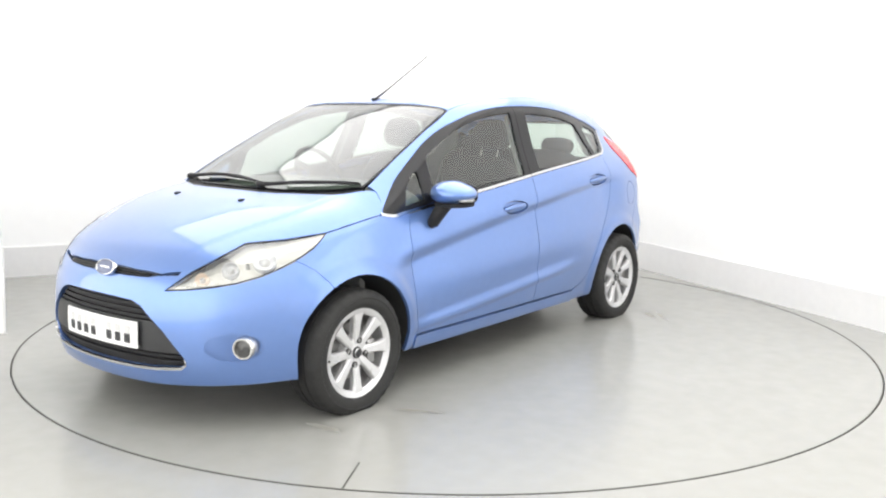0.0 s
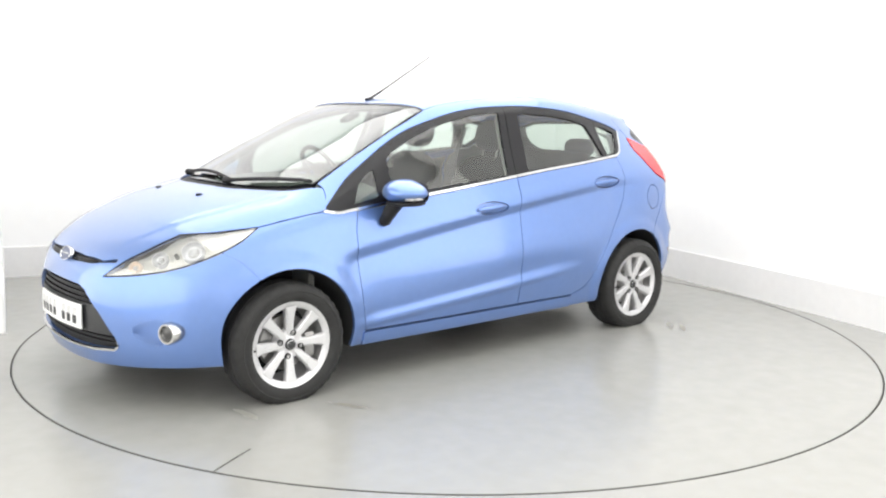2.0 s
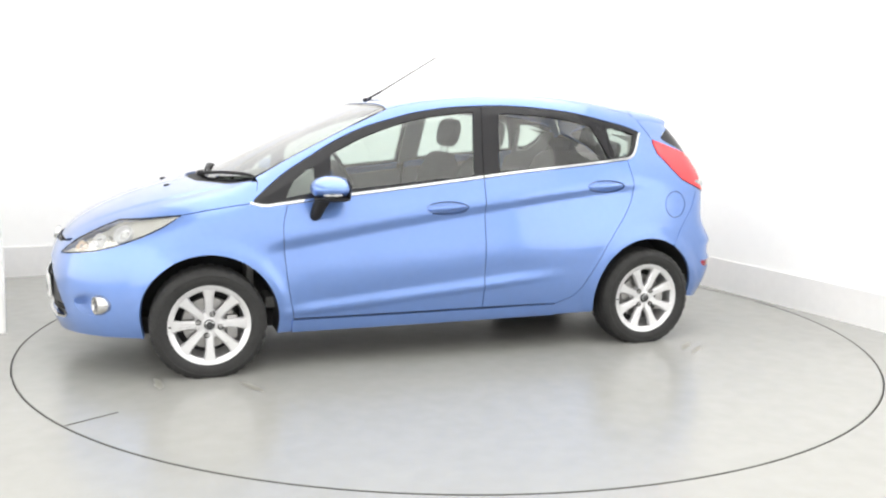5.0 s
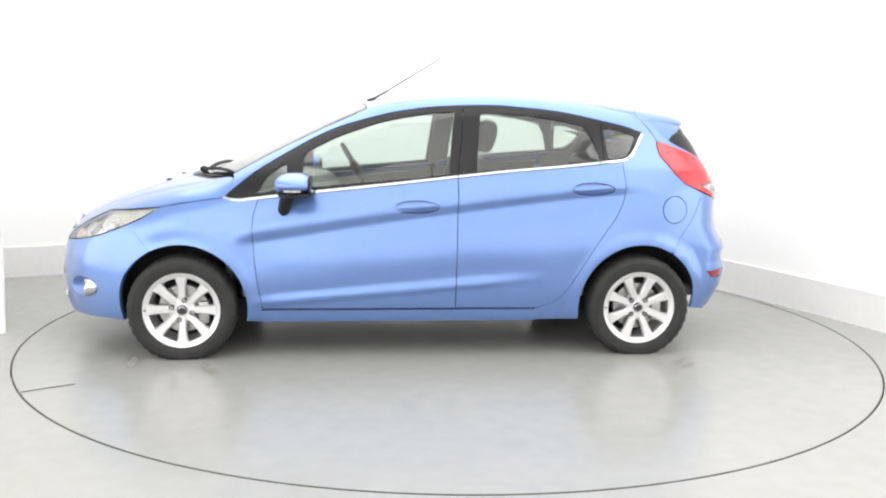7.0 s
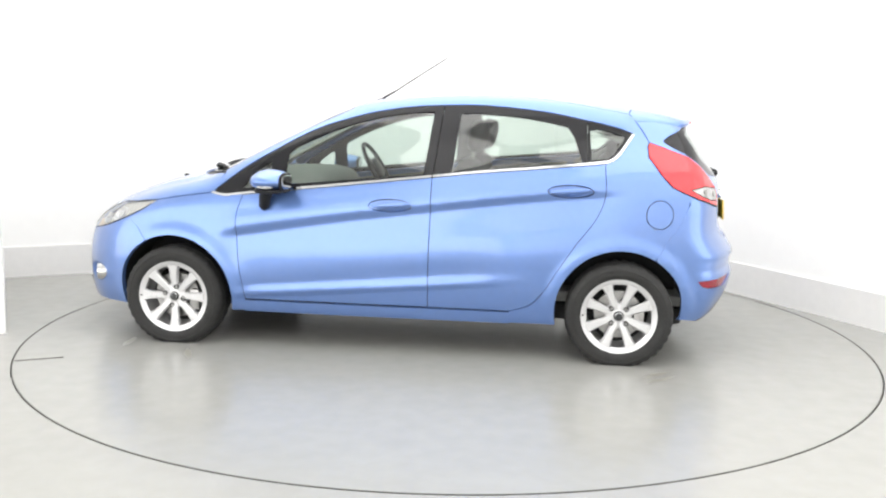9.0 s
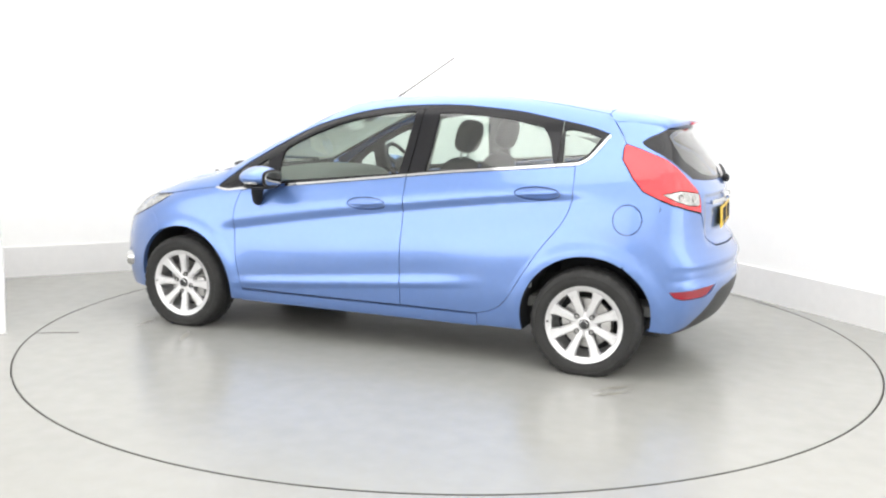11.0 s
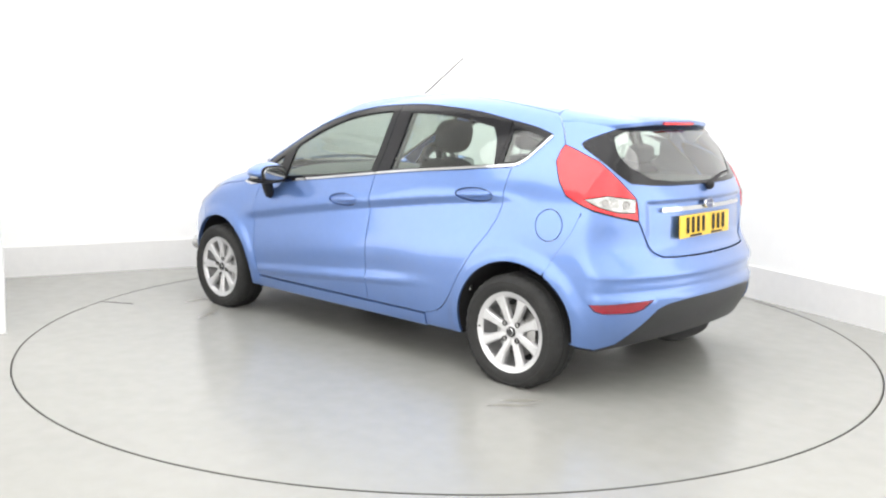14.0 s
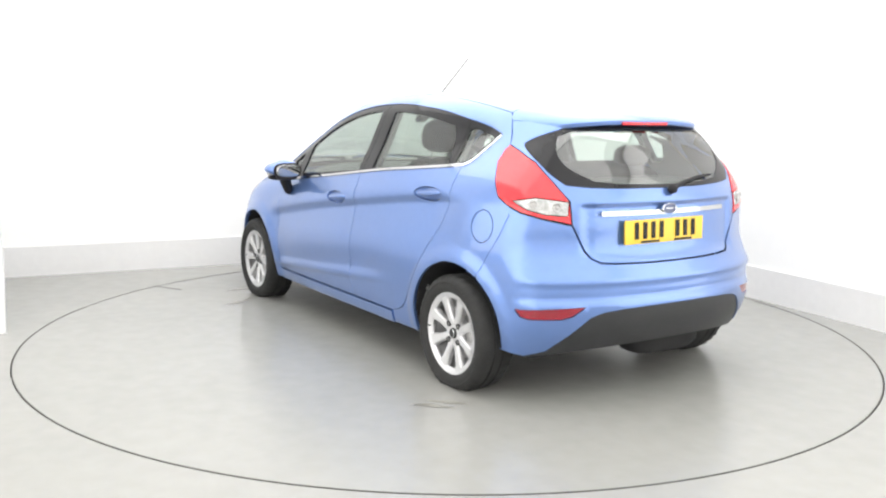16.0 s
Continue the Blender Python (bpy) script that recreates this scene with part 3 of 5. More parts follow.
def build_shell(car):
    low = 0.197
    # front wings
    lamp = front_to_side(LAMP_LOW)
    seam = np.array([(1.538, 0.707), (1.465, 0.66), (1.400, 0.584)])
    k = lamp[lamp[:, 0] < 1.53]
    wing = np.vstack([HOOD_SEAM, k[::-1][1:], seam, arc(AX, 0.275, ARCH, 63, 192), [(0.905, low), (0.835, low)], DOOR_FRONT, between(DLO_LOW, 0.86, 1.02)[::-1]])
    both("front_wing", on_side, wing, PAINT, car, grid=0.022, gap=0.0013)
    # doors
    top_f = np.stack([np.linspace(0.845, -0.222, 30), chrome_z(np.linspace(0.845, -0.222, 30)) - 0.008], 1)
    front = np.vstack([DOOR_FRONT, top_f, [(-0.222, 0.9), (-0.213, 0.268)]])
    top_r = np.stack([np.linspace(-0.222, -1.145, 28), chrome_z(np.linspace(-0.222, -1.145, 28)) - 0.008], 1)
    rear = np.vstack([[(-0.213, 0.268), (-0.222, 0.9)], top_r, DOOR_BACK[::-1][1:]])
    fd = both("front_door", on_side, front, PAINT, car, grid=0.014, holes=[oval(0.0, 0.820, 0.118, 0.034)])
    rd = both("rear_door", on_side, rear, PAINT, car, grid=0.014, holes=[oval(-0.968, 0.921, 0.120, 0.034)])
    for doors, cx, cz in ((fd, 0.0, 0.820), (rd, -0.968, 0.921)):
        for flip, door in enumerate(doors):
            cup = oval(cx, cz, 0.117, 0.033)
            def dish(p, cx=cx, cz=cz):
                r = ((p[:, 0] - cx) / 0.118) ** 2 + ((p[:, 2] - cz) / 0.034) ** 2
                return -0.042 * np.clip(1 - r, 0, 1) ** 0.5
            panel("handle_cup", on_side, cup, PAINT, door, gap=0, flange=0.004, grid=0.012, shape=dish, flip=bool(flip))
            y = float(on_side(np.array([cx]), np.array([cz]))[0, 1]) * (-1 if flip else 1)
            bm = bmesh.new()
            ball(bm, (0.104, 0.011, 0.013), pose(cx - 0.002, y + (-0.004 if not flip else 0.004), cz + 0.002, 0, 4.5, 0), 2.6)
            part("door_handle", bm, PAINT, door)
    # body side: pillars, cant rail and rear quarter in one pressing
    lamp_side = back_to_side(np.vstack([TAIL_OUT, [(0.870, 0.929), (0.840, 0.912)]]))
    roof_line = top_to_side(ROOF_SIDE[::-1])
    gate = np.array([(-1.372, 1.190), (-1.345, 1.235), (-1.300, 1.300)])
    pillar = top_to_side(np.vstack([WS_SIDE[::-1][1:], HOOD_CORNER[::-1][1:]]))
    seam = np.array([(-1.420, 0.571), (-1.447, 0.611), (-1.480, 0.672), (-1.551, 0.781), (-1.588, 0.870)])
    quarter = np.vstack([DLO_TOP, DLO_LOW[DLO_LOW[:, 0] < -1.15][::-1], DOOR_BACK[::-1], [(-0.66, low), (-0.90, low)], arc(-AX, 0.275, ARCH, -12, 120),
                         seam, lamp_side[::-1], gate, roof_line, pillar[1:]])
    both("body_side", on_side, quarter, PAINT, car, holes=[oval(-1.434, 0.811, 0.071, 0.076)], grid=0.022, gap=0.0013)
    for flip in (False, True):
        panel("fuel_flap", on_side, oval(-1.434, 0.811, 0.071, 0.076), PAINT, car, grid=0.02, gap=0.003, flip=flip)
    # sills
    sill = np.vstack([np.stack([np.linspace(0.835, -0.66, 40), 0 * np.linspace(0, 1, 40) + 0.262], 1), [(-0.66, 0.197), (0.835, 0.197)]])
    both("sill", on_side, sill, PAINT, car, gap=0.001, lift=0.007)
    # bonnet, windscreen, roof
    lamp_top = front_to_top(LAMP_TOP)
    hs = on_side(HOOD_SEAM[:, 0], HOOD_SEAM[:, 1])[:, :2]
    lead = np.array([(1.874, 0.428), (1.913, 0.348), (1.936, 0.202), (1.945, 0.0)])
    bonnet = np.vstack([[(1.285, 0), (1.275, 0.18), (1.250, 0.31), (1.195, 0.43), (1.125, 0.55), (1.035, 0.636)], HOOD_CORNER[::-1][1:-1], hs, lamp_top[1:-1], lead])
    panel("bonnet", on_top, whole_top(bonnet), PAINT, car, grid=0.018)
    cowl = np.vstack([[(1.215, 0), (1.205, 0.18), (1.18, 0.31), (1.125, 0.43), (1.055, 0.545), (0.985, 0.622)], [(1.022, 0.642), (1.125, 0.55), (1.195, 0.43), (1.250, 0.31), (1.275, 0.18), (1.285, 0)]])
    panel("scuttle", on_top, whole_top(cowl), BLACK, car, lift=-0.012, gap=0.0, label="black plastic scuttle grille under the wipers")
    screen = np.vstack([[(1.230, 0), (1.220, 0.18), (1.195, 0.31), (1.14, 0.43), (1.067, 0.545), (0.998, 0.628)], WS_SIDE[1:], [(0.275, 0.35), (0.295, 0.15), (0.300, 0)]])
    loop = whole_top(screen)
    inner = shrunk(clean(loop, 0.005), 0.011)
    panel("windscreen", on_top, loop, SCREENGLASS, car, lift=-0.004, flange=0, label="clear laminated windscreen glass")
    panel("windscreen_seal", on_top, loop, GLOSSBLACK, car, holes=[inner], lift=-0.002, gap=0.0, label="narrow black glass border")
    roof = np.vstack([[(0.292, 0), (0.287, 0.15), (0.268, 0.35)], ROOF_SIDE, [(-1.315, 0.35), (-1.345, 0.15), (-1.35, 0)]])
    panel("roof", on_top, whole_top(roof), PAINT, car, grid=0.04, gap=0.0012)
    # tailgate
    gate_back = side_to_back(np.array([(-1.376, 1.188), (-1.349, 1.235), (-1.306, 1.292)]))
    cut_z = 1.292
    top_edge = np.stack([np.linspace(gate_back[-1][0], 0, 20), 0 * np.linspace(0, 1, 20) + cut_z], 1)
    low_edge = np.array([(0, 0.660), (0.16, 0.660), (0.34, 0.663), (0.425, 0.669), (0.468, 0.688), (0.498, 0.72), (0.562, 0.838)])
    outer = np.vstack([low_edge, TAIL_IN[1:], gate_back[1:], top_edge[1:]])
    pane = whole(np.vstack([[(0, 0.994), (0.30, 0.996), (0.47, 1.001)], bend([(0.590, 1.012), (0.66, 1.058), (0.735, 1.120), (0.808, 1.180), (0.780, 1.205), (0.70, 1.233), (0.56, 1.270)], 4), [(0.3, 1.278), (0, 1.280)]]))
    tailgate = panel("tailgate", on_back, whole(outer), PAINT, car, holes=[pane], scale=0.9, grid=0.02, gap=0.0018)
    clear = whole(np.vstack([[(0, 1.012), (0.30, 1.016)], bend([(0.452, 1.030), (0.58, 1.090), (0.632, 1.156), (0.630, 1.225)], 4), [(0.54, 1.252), (0.3, 1.258), (0, 1.260)]]))
    panel("rear_window", on_back, pane, REARGLASS, tailgate, scale=0.9, lift=-0.003, flange=0, label="curved clear rear window glass")
    panel("window_border", on_back, pane, GLOSSBLACK, tailgate, holes=[clear], scale=0.9, lift=-0.0005, gap=0.001, label="black printed glass border")
    # roof spoiler above the rear window
    rear_edge = back_to_top(np.stack([np.linspace(0, gate_back[-1][0], 20), 0 * np.linspace(0, 1, 20) + cut_z], 1))
    sp = np.vstack([[(-1.35, 0), (-1.345, 0.15), (-1.315, 0.35), (-1.270, 0.515)], rear_edge[::-1]])
    spoiler = panel("spoiler", on_top, whole_top(sp), PAINT, tailgate, grid=0.03, gap=0.0015)
    bm = bmesh.new()
    rows = []
    edge = rear_edge[np.argsort(rear_edge[:, 1])]
    reach = edge[-1, 1] - 0.004
    for y in np.linspace(-reach, reach, 49):
        t = abs(y) / reach
        xe = float(np.interp(abs(y), edge[:, 1], edge[:, 0]))
        out = 0.034 * (1 - t ** 12) + 0.014
        x0 = xe + 0.075
        zt = float(on_top(np.array([x0]), np.array([y]))[0, 2])
        zr = 1.307 - 0.033 * t ** 2.4
        prof = [(x0, zt + 0.0005), (xe + 0.02, zt * 0.45 + zr * 0.55 + 0.009), (xe - out + 0.012, zr + 0.007), (xe - out, zr - 0.004), (xe - out + 0.005, zr - 0.022), (xe + 0.004, zr - 0.030)]
        rows.append([bm.verts.new((px, y, pz)) for px, pz in prof])
    for a, b in zip(rows, rows[1:]):
        for i in range(5):
            bm.faces.new((a[i], b[i], b[i + 1], a[i + 1]))
    bmesh.ops.recalc_face_normals(bm, faces=bm.faces)
    part("spoiler_lip", bm, PAINT, spoiler)
    bm = bmesh.new()
    box(bm, (0.012, 0.30, 0.014), pose(float(edge[0, 0]) - 0.044, 0, 1.288, 0, -10, 0), 0.003)
    part("high_brake_light", bm, REDLENS, tailgate, "slim red high-level brake light")
    # bumpers
    arch_f = side_to_front(arch_edge(AX, ARCH, 62, -12))
    seam_f = side_to_front(np.array([(1.536, 0.705), (1.465, 0.658), (1.402, 0.582)]))
    lamp_f = LAMP_LOW[LAMP_LOW[:, 0] < 0.83] - (0, 0.001)
    bumper = np.vstack([[(0, 0.630), (0.14, 0.630), (0.27, 0.634), (0.325, 0.644), (0.39, 0.650), (0.440, 0.654)], lamp_f[:1], lamp_f[1:], seam_f, arch_f[1:],
                        [(0.84, 0.206), (0.66, 0.203), (0.47, 0.197), (0.3, 0.190), (0, 0.186)]])
    mouth = whole(np.array([(0, 0.543), (0.12, 0.542), (0.22, 0.538), (0.266, 0.522), (0.369, 0.428), (0.450, 0.320), (0.458, 0.297), (0.438, 0.277), (0.318, 0.267), (0.17, 0.262), (0, 0.260)]))
    fogs = [oval(s * 0.632, 0.366, 0.104, 0.056, power=2.2) for s in (1, -1)]
    fb = panel("front_bumper", on_front, whole(bumper), PAINT, car, holes=[mouth, *fogs], grid=0.03, gap=0.0013, flange=0.025)
    arch_b = side_to_back(arch_edge(-AX, ARCH, 121, 183))
    seam_b = side_to_back(np.array([(-1.590, 0.870), (-1.553, 0.781), (-1.482, 0.672), (-1.449, 0.611), (-1.425, 0.575)]))
    valance = np.array([(0.76, 0.236), (0.663, 0.265), (0.56, 0.352), (0.478, 0.428), (0.42, 0.449), (0.33, 0.459), (0.187, 0.464), (0, 0.466)])
    up = np.vstack([[(0, 0.655), (0.16, 0.655), (0.34, 0.658), (0.43, 0.664), (0.475, 0.685), (0.506, 0.718), (0.565, 0.834)], TAIL_LOW[::-1][1:-1] - (0, 0.002)])
    seams = seam_b[seam_b[:, 0] > 0.80]
    rb = panel("rear_bumper", on_back, whole(np.vstack([up, seams, arch_b[1:], [(0.87, 0.252)], valance])), PAINT, car,
               holes=[np.array(l) * (s, 1) for s in (1, -1) for l in ([(0.800, 0.459), (0.66, 0.470), (0.500, 0.479), (0.555, 0.436), (0.60, 0.422), (0.74, 0.420), (0.775, 0.428)],)], grid=0.03, gap=0.0013)
    for s in (1, -1):
        panel("reflector", on_back, np.array([(0.800, 0.459), (0.66, 0.470), (0.500, 0.479), (0.555, 0.436), (0.60, 0.422), (0.74, 0.420), (0.775, 0.428)]) * (s, 1), DEEPRED, rb, lift=-0.006, grid=0.02, gap=0.001,
              label="dark red bumper reflector")
    panel("valance", on_back, whole(np.vstack([valance, ])[::-1].tolist() + [(0.755, 0.228), (0.64, 0.240), (0.44, 0.262), (0.2, 0.275), (0, 0.278)]), GREYPLASTIC, rb, lift=-0.006, gap=0.0, grid=0.03, label="dark grey plastic lower valance")
    return dict(front_door=fd, rear_door=rd, front_bumper=fb, rear_bumper=rb, tailgate=tailgate, mouth=mouth)


def build_windows(car, shell):
    low = DLO_LOW
    sections = (("front", shell["front_door"], 1.03, -0.222, 1.03, -0.262), ("rear", shell["rear_door"], -0.226, -1.045, -0.266, -1.045), ("quarter", [None, None], -1.049, -1.30, -1.049, -1.30))
    panes = {
        "front": [np.array([(0.850, 0.885), (0.700, 0.912), (0.694, 1.040), (0.72, 1.035), (0.80, 0.975)]),
                  np.vstack([[(0.615, 0.915), (0.605, 1.085)], bend([(0.58, 1.115), (0.41, 1.196), (0.20, 1.268), (0.03, 1.305), (-0.098, 1.322), (-0.212, 1.330)], 4), [(-0.195, 1.2), (-0.172, 0.992)]])],
        "rear": [np.vstack([[(-0.325, 1.012), (-0.358, 1.322)], bend([(-0.42, 1.326), (-0.62, 1.314), (-0.80, 1.290), (-0.945, 1.260)], 4), [(-0.985, 1.2), (-1.027, 1.075)]])],
        "quarter": [np.array([(-1.072, 1.085), (-1.060, 1.245), (-1.10, 1.252), (-1.175, 1.237), (-1.250, 1.212), (-1.20, 1.130), (-1.155, 1.093)])],
    }
    for key, doors, x0, x1, t0, t1 in sections:
        top, foot = between(DLO_TOP, t0, t1), between(low, x0, x1)
        loop = np.vstack([[(t0, np.interp(-t0, -DLO_TOP[:, 0], DLO_TOP[:, 1]))] if key != "front" else top[:0], top,
                          [(t1, np.interp(-t1, -DLO_TOP[:, 0], DLO_TOP[:, 1])), (x1, chrome_z(x1))] if key != "quarter" else top[:0], foot[::-1],
                          [(x0, chrome_z(x0))] if key != "front" else top[:0]])
        for flip in (False, True):
            parent = doors[int(flip)] or car
            frame_ob = panel("window_frame", on_side, loop, GLOSSBLACK, parent, holes=panes[key], lift=-0.004, gap=0.0, flange=0.02, grid=0.03, flip=flip, label="gloss black window surround")
            for p in panes[key]:
                panel("window_pane", on_side, p, GLASS, parent, lift=-0.010, gap=-0.003, flange=0, grid=0.05, flip=flip, label="clear side window glass")
            line = np.vstack([[(x0 + 0.003, chrome_z(x0 + 0.003))], foot[foot[:, 0] < x0 - 0.01]]) if key == "quarter" else np.vstack([np.stack([np.linspace(x1 + 0.002, x0 if key == "rear" else 0.9, 14), chrome_z(np.linspace(x1 + 0.002, x0 if key == "rear" else 0.9, 14))], 1)] + ([foot[foot[:, 0] > 0.9][::-1]] if key == "front" else []))
            way = np.gradient(line, axis=0)
            nrm = np.stack([-way[:, 1], way[:, 0]], 1) / np.linalg.norm(way, axis=1)[:, None]
            nrm *= np.sign(nrm[len(nrm) // 2, 1])
            strip = np.vstack([line - nrm * 0.007, (line + nrm * 0.0055)[::-1]])
            panel("chrome_strip", on_side, strip, CHROME, parent, lift=0.004, gap=0.0, flange=0.008, grid=0.02, flip=flip, label="bright chrome waistline strip")


def build_lamps(car, shell):
    for s in (1, -1):
        lamp_loop = np.vstack([LAMP_TOP, LAMP_LOW[1:-1]]) * (s, 1)
        shine = lambda p: -0.026 * np.clip(np.minimum((p[:, 2] - 0.59) / 0.05, (0.79 - p[:, 2]) / 0.05), 0, 1) + 0.0035 * np.sin(p[:, 1] * 150) * np.sin(p[:, 2] * 60)
        lamp = panel("headlight", on_front, lamp_loop, LAMPBOWL, car, lift=-0.007, gap=0.004, grid=0.010, shape=shine, label="clear headlight with silver reflector bowl")
        panel("lens", on_front, lamp_loop, LAMPGLASS, lamp, lift=0.0, gap=0.003, flange=0.01, grid=0.03, label="clear polycarbonate lens")
        panel("lamp_seal", on_front, lamp_loop, GLOSSBLACK, lamp, holes=[shrunk(clean(lamp_loop, 0.005), 0.006)], lift=0.0015, gap=0.001, flange=0.006, grid=0.02, label="thin black surround")
        for u, v, r, mat, label in ((0.738, 0.719, 0.046, ALLOY, "bright projector ring"), (0.605, 0.684, 0.032, ALLOY, "bright reflector ring"), (0.500, 0.645, 0.026, AMBER, "pale amber indicator bulb"), (0.672, 0.700, 0.009, STEEL, "small grey side lamp")):
            p = on_front(np.array([u * s]), np.array([v]))
            n = Vector(normals_at(p)[0])
            c = Vector(p[0]) - n * 0.024
            bm = bmesh.new()
            m = Matrix.Translation(c) @ n.to_track_quat("Z", "Y").to_matrix().to_4x4()
            lathe(bm, [(r * 0.5, -0.006), (r * 0.72, -0.002), (r * 0.78, 0.006), (r * 0.86, 0.006), (r * 0.9, 0.0), (r, 0.012), (r * 1.08, 0.012), (r * 1.1, -0.02)], m, 28)
            ring = part("lamp_ring", bm, mat, lamp, label)
            bm = bmesh.new()
            lathe(bm, [(0.0005, 0.010), (r * 0.3, 0.007), (r * 0.52, -0.004), (r * 0.55, -0.012)], m, 24)
            part("lamp_lens", bm, CLEARLAMP, ring, "rounded clear lens")
        tail_loop = np.vstack([TAIL_OUT, TAIL_LOW[1:], TAIL_IN[1:-1]]) * (s, 1)
        bulge = lambda p: 0.006 + 0 * p[:, 0]
        window = np.array([(0.825, 0.940), (0.726, 0.956), (0.583, 0.938), (0.586, 0.880), (0.68, 0.886), (0.76, 0.908)]) * (s, 1)
        tail = panel("tail_light", on_back, tail_loop, REDLENS, car, holes=[window], scale=0.9, lift=0.004, gap=0.005, flange=0.02, grid=0.025, label="red wraparound tail light with a clear lower band")
        panel("reverse_lens", on_back, window, CLEARLAMP, tail, scale=0.9, lift=0.003, gap=0.0, flange=0.01, grid=0.02, label="clear faceted reversing lens")
        panel("tail_seal", on_back, tail_loop, GLOSSBLACK, tail, holes=[shrunk(clean(tail_loop * (0.9, 1), 0.005), 0.007) / (0.9, 1)], scale=0.9, lift=-0.001, gap=0.0005, flange=0.02, grid=0.02, label="thin black surround")
        panel("lamp_housing", on_back, tail_loop, GREYPLASTIC, tail, scale=0.9, lift=-0.028, gap=-0.012, flange=0, grid=0.03, label="dark housing behind the lens")
        for u, v, r in ((0.735, 0.928, 0.016), (0.635, 0.916, 0.019)):
            p = on_back(np.array([u * s]), np.array([v]))
            n = Vector(normals_at(p)[0])
            bm = bmesh.new()
            m = Matrix.Translation(Vector(p[0]) + n * 0.003) @ n.to_track_quat("Z", "Y").to_matrix().to_4x4()
            lathe(bm, [(0.001, 0.003), (r * 0.6, 0.0), (r, 0.004), (r, -0.004)], m, 18)
            part("bulb_ring", bm, STEEL, tail, "grey bulb behind the clear lens")
        # fog lights in their recess
        fb = shell["front_bumper"]
        rec = oval(s * 0.632, 0.366, 0.105, 0.057, power=2.2)
        def dish(p, s=s):
            u = np.arctan2(p[:, 1], p[:, 0] - AXLE)
            r = ((u - s * 0.632) / 0.105) ** 2 + ((p[:, 2] - 0.366) / 0.057) ** 2
            return -0.060 * np.clip(1 - r, 0, 1) ** 0.5
        panel("fog_recess", on_front, rec, PAINT, fb, gap=0.0, flange=0.004, grid=0.012, shape=dish)
        p = on_front(np.array([s * 0.668]), np.array([0.364]))
        m = Matrix.Translation(Vector(p[0])) @ Vector((1, 0.42 * s, 0)).normalized().to_track_quat("Z", "Y").to_matrix().to_4x4()
        bm = bmesh.new()
        lathe(bm, [(0.034, 0.006), (0.037, 0.017), (0.044, 0.017), (0.049, 0.006), (0.047, -0.05)], m, 32)
        fog = part("fog_light", bm, SATIN, fb, "round fog light in a chrome bezel")
        bm = bmesh.new()
        lathe(bm, [(0.0005, 0.012), (0.02, 0.010), (0.036, 0.004), (0.036, -0.03)], m, 32)
        part("fog_lens", bm, LAMPGREY, fog, "clear fog light lens")


def bars(car_part, width_m, height, m, mat, count):
    """Plain upright bars in place of characters."""
    x = -width_m / 2
    w = width_m / count
    for i in range(count):
        if i != 4:
            bm = bmesh.new()
            box(bm, (w * 0.5, height, 0.003), m @ pose(x + w * (i + 0.5), 0, 0.002), 0.001, 1)
            part("plate_bar", bm, mat, car_part, smooth=False)


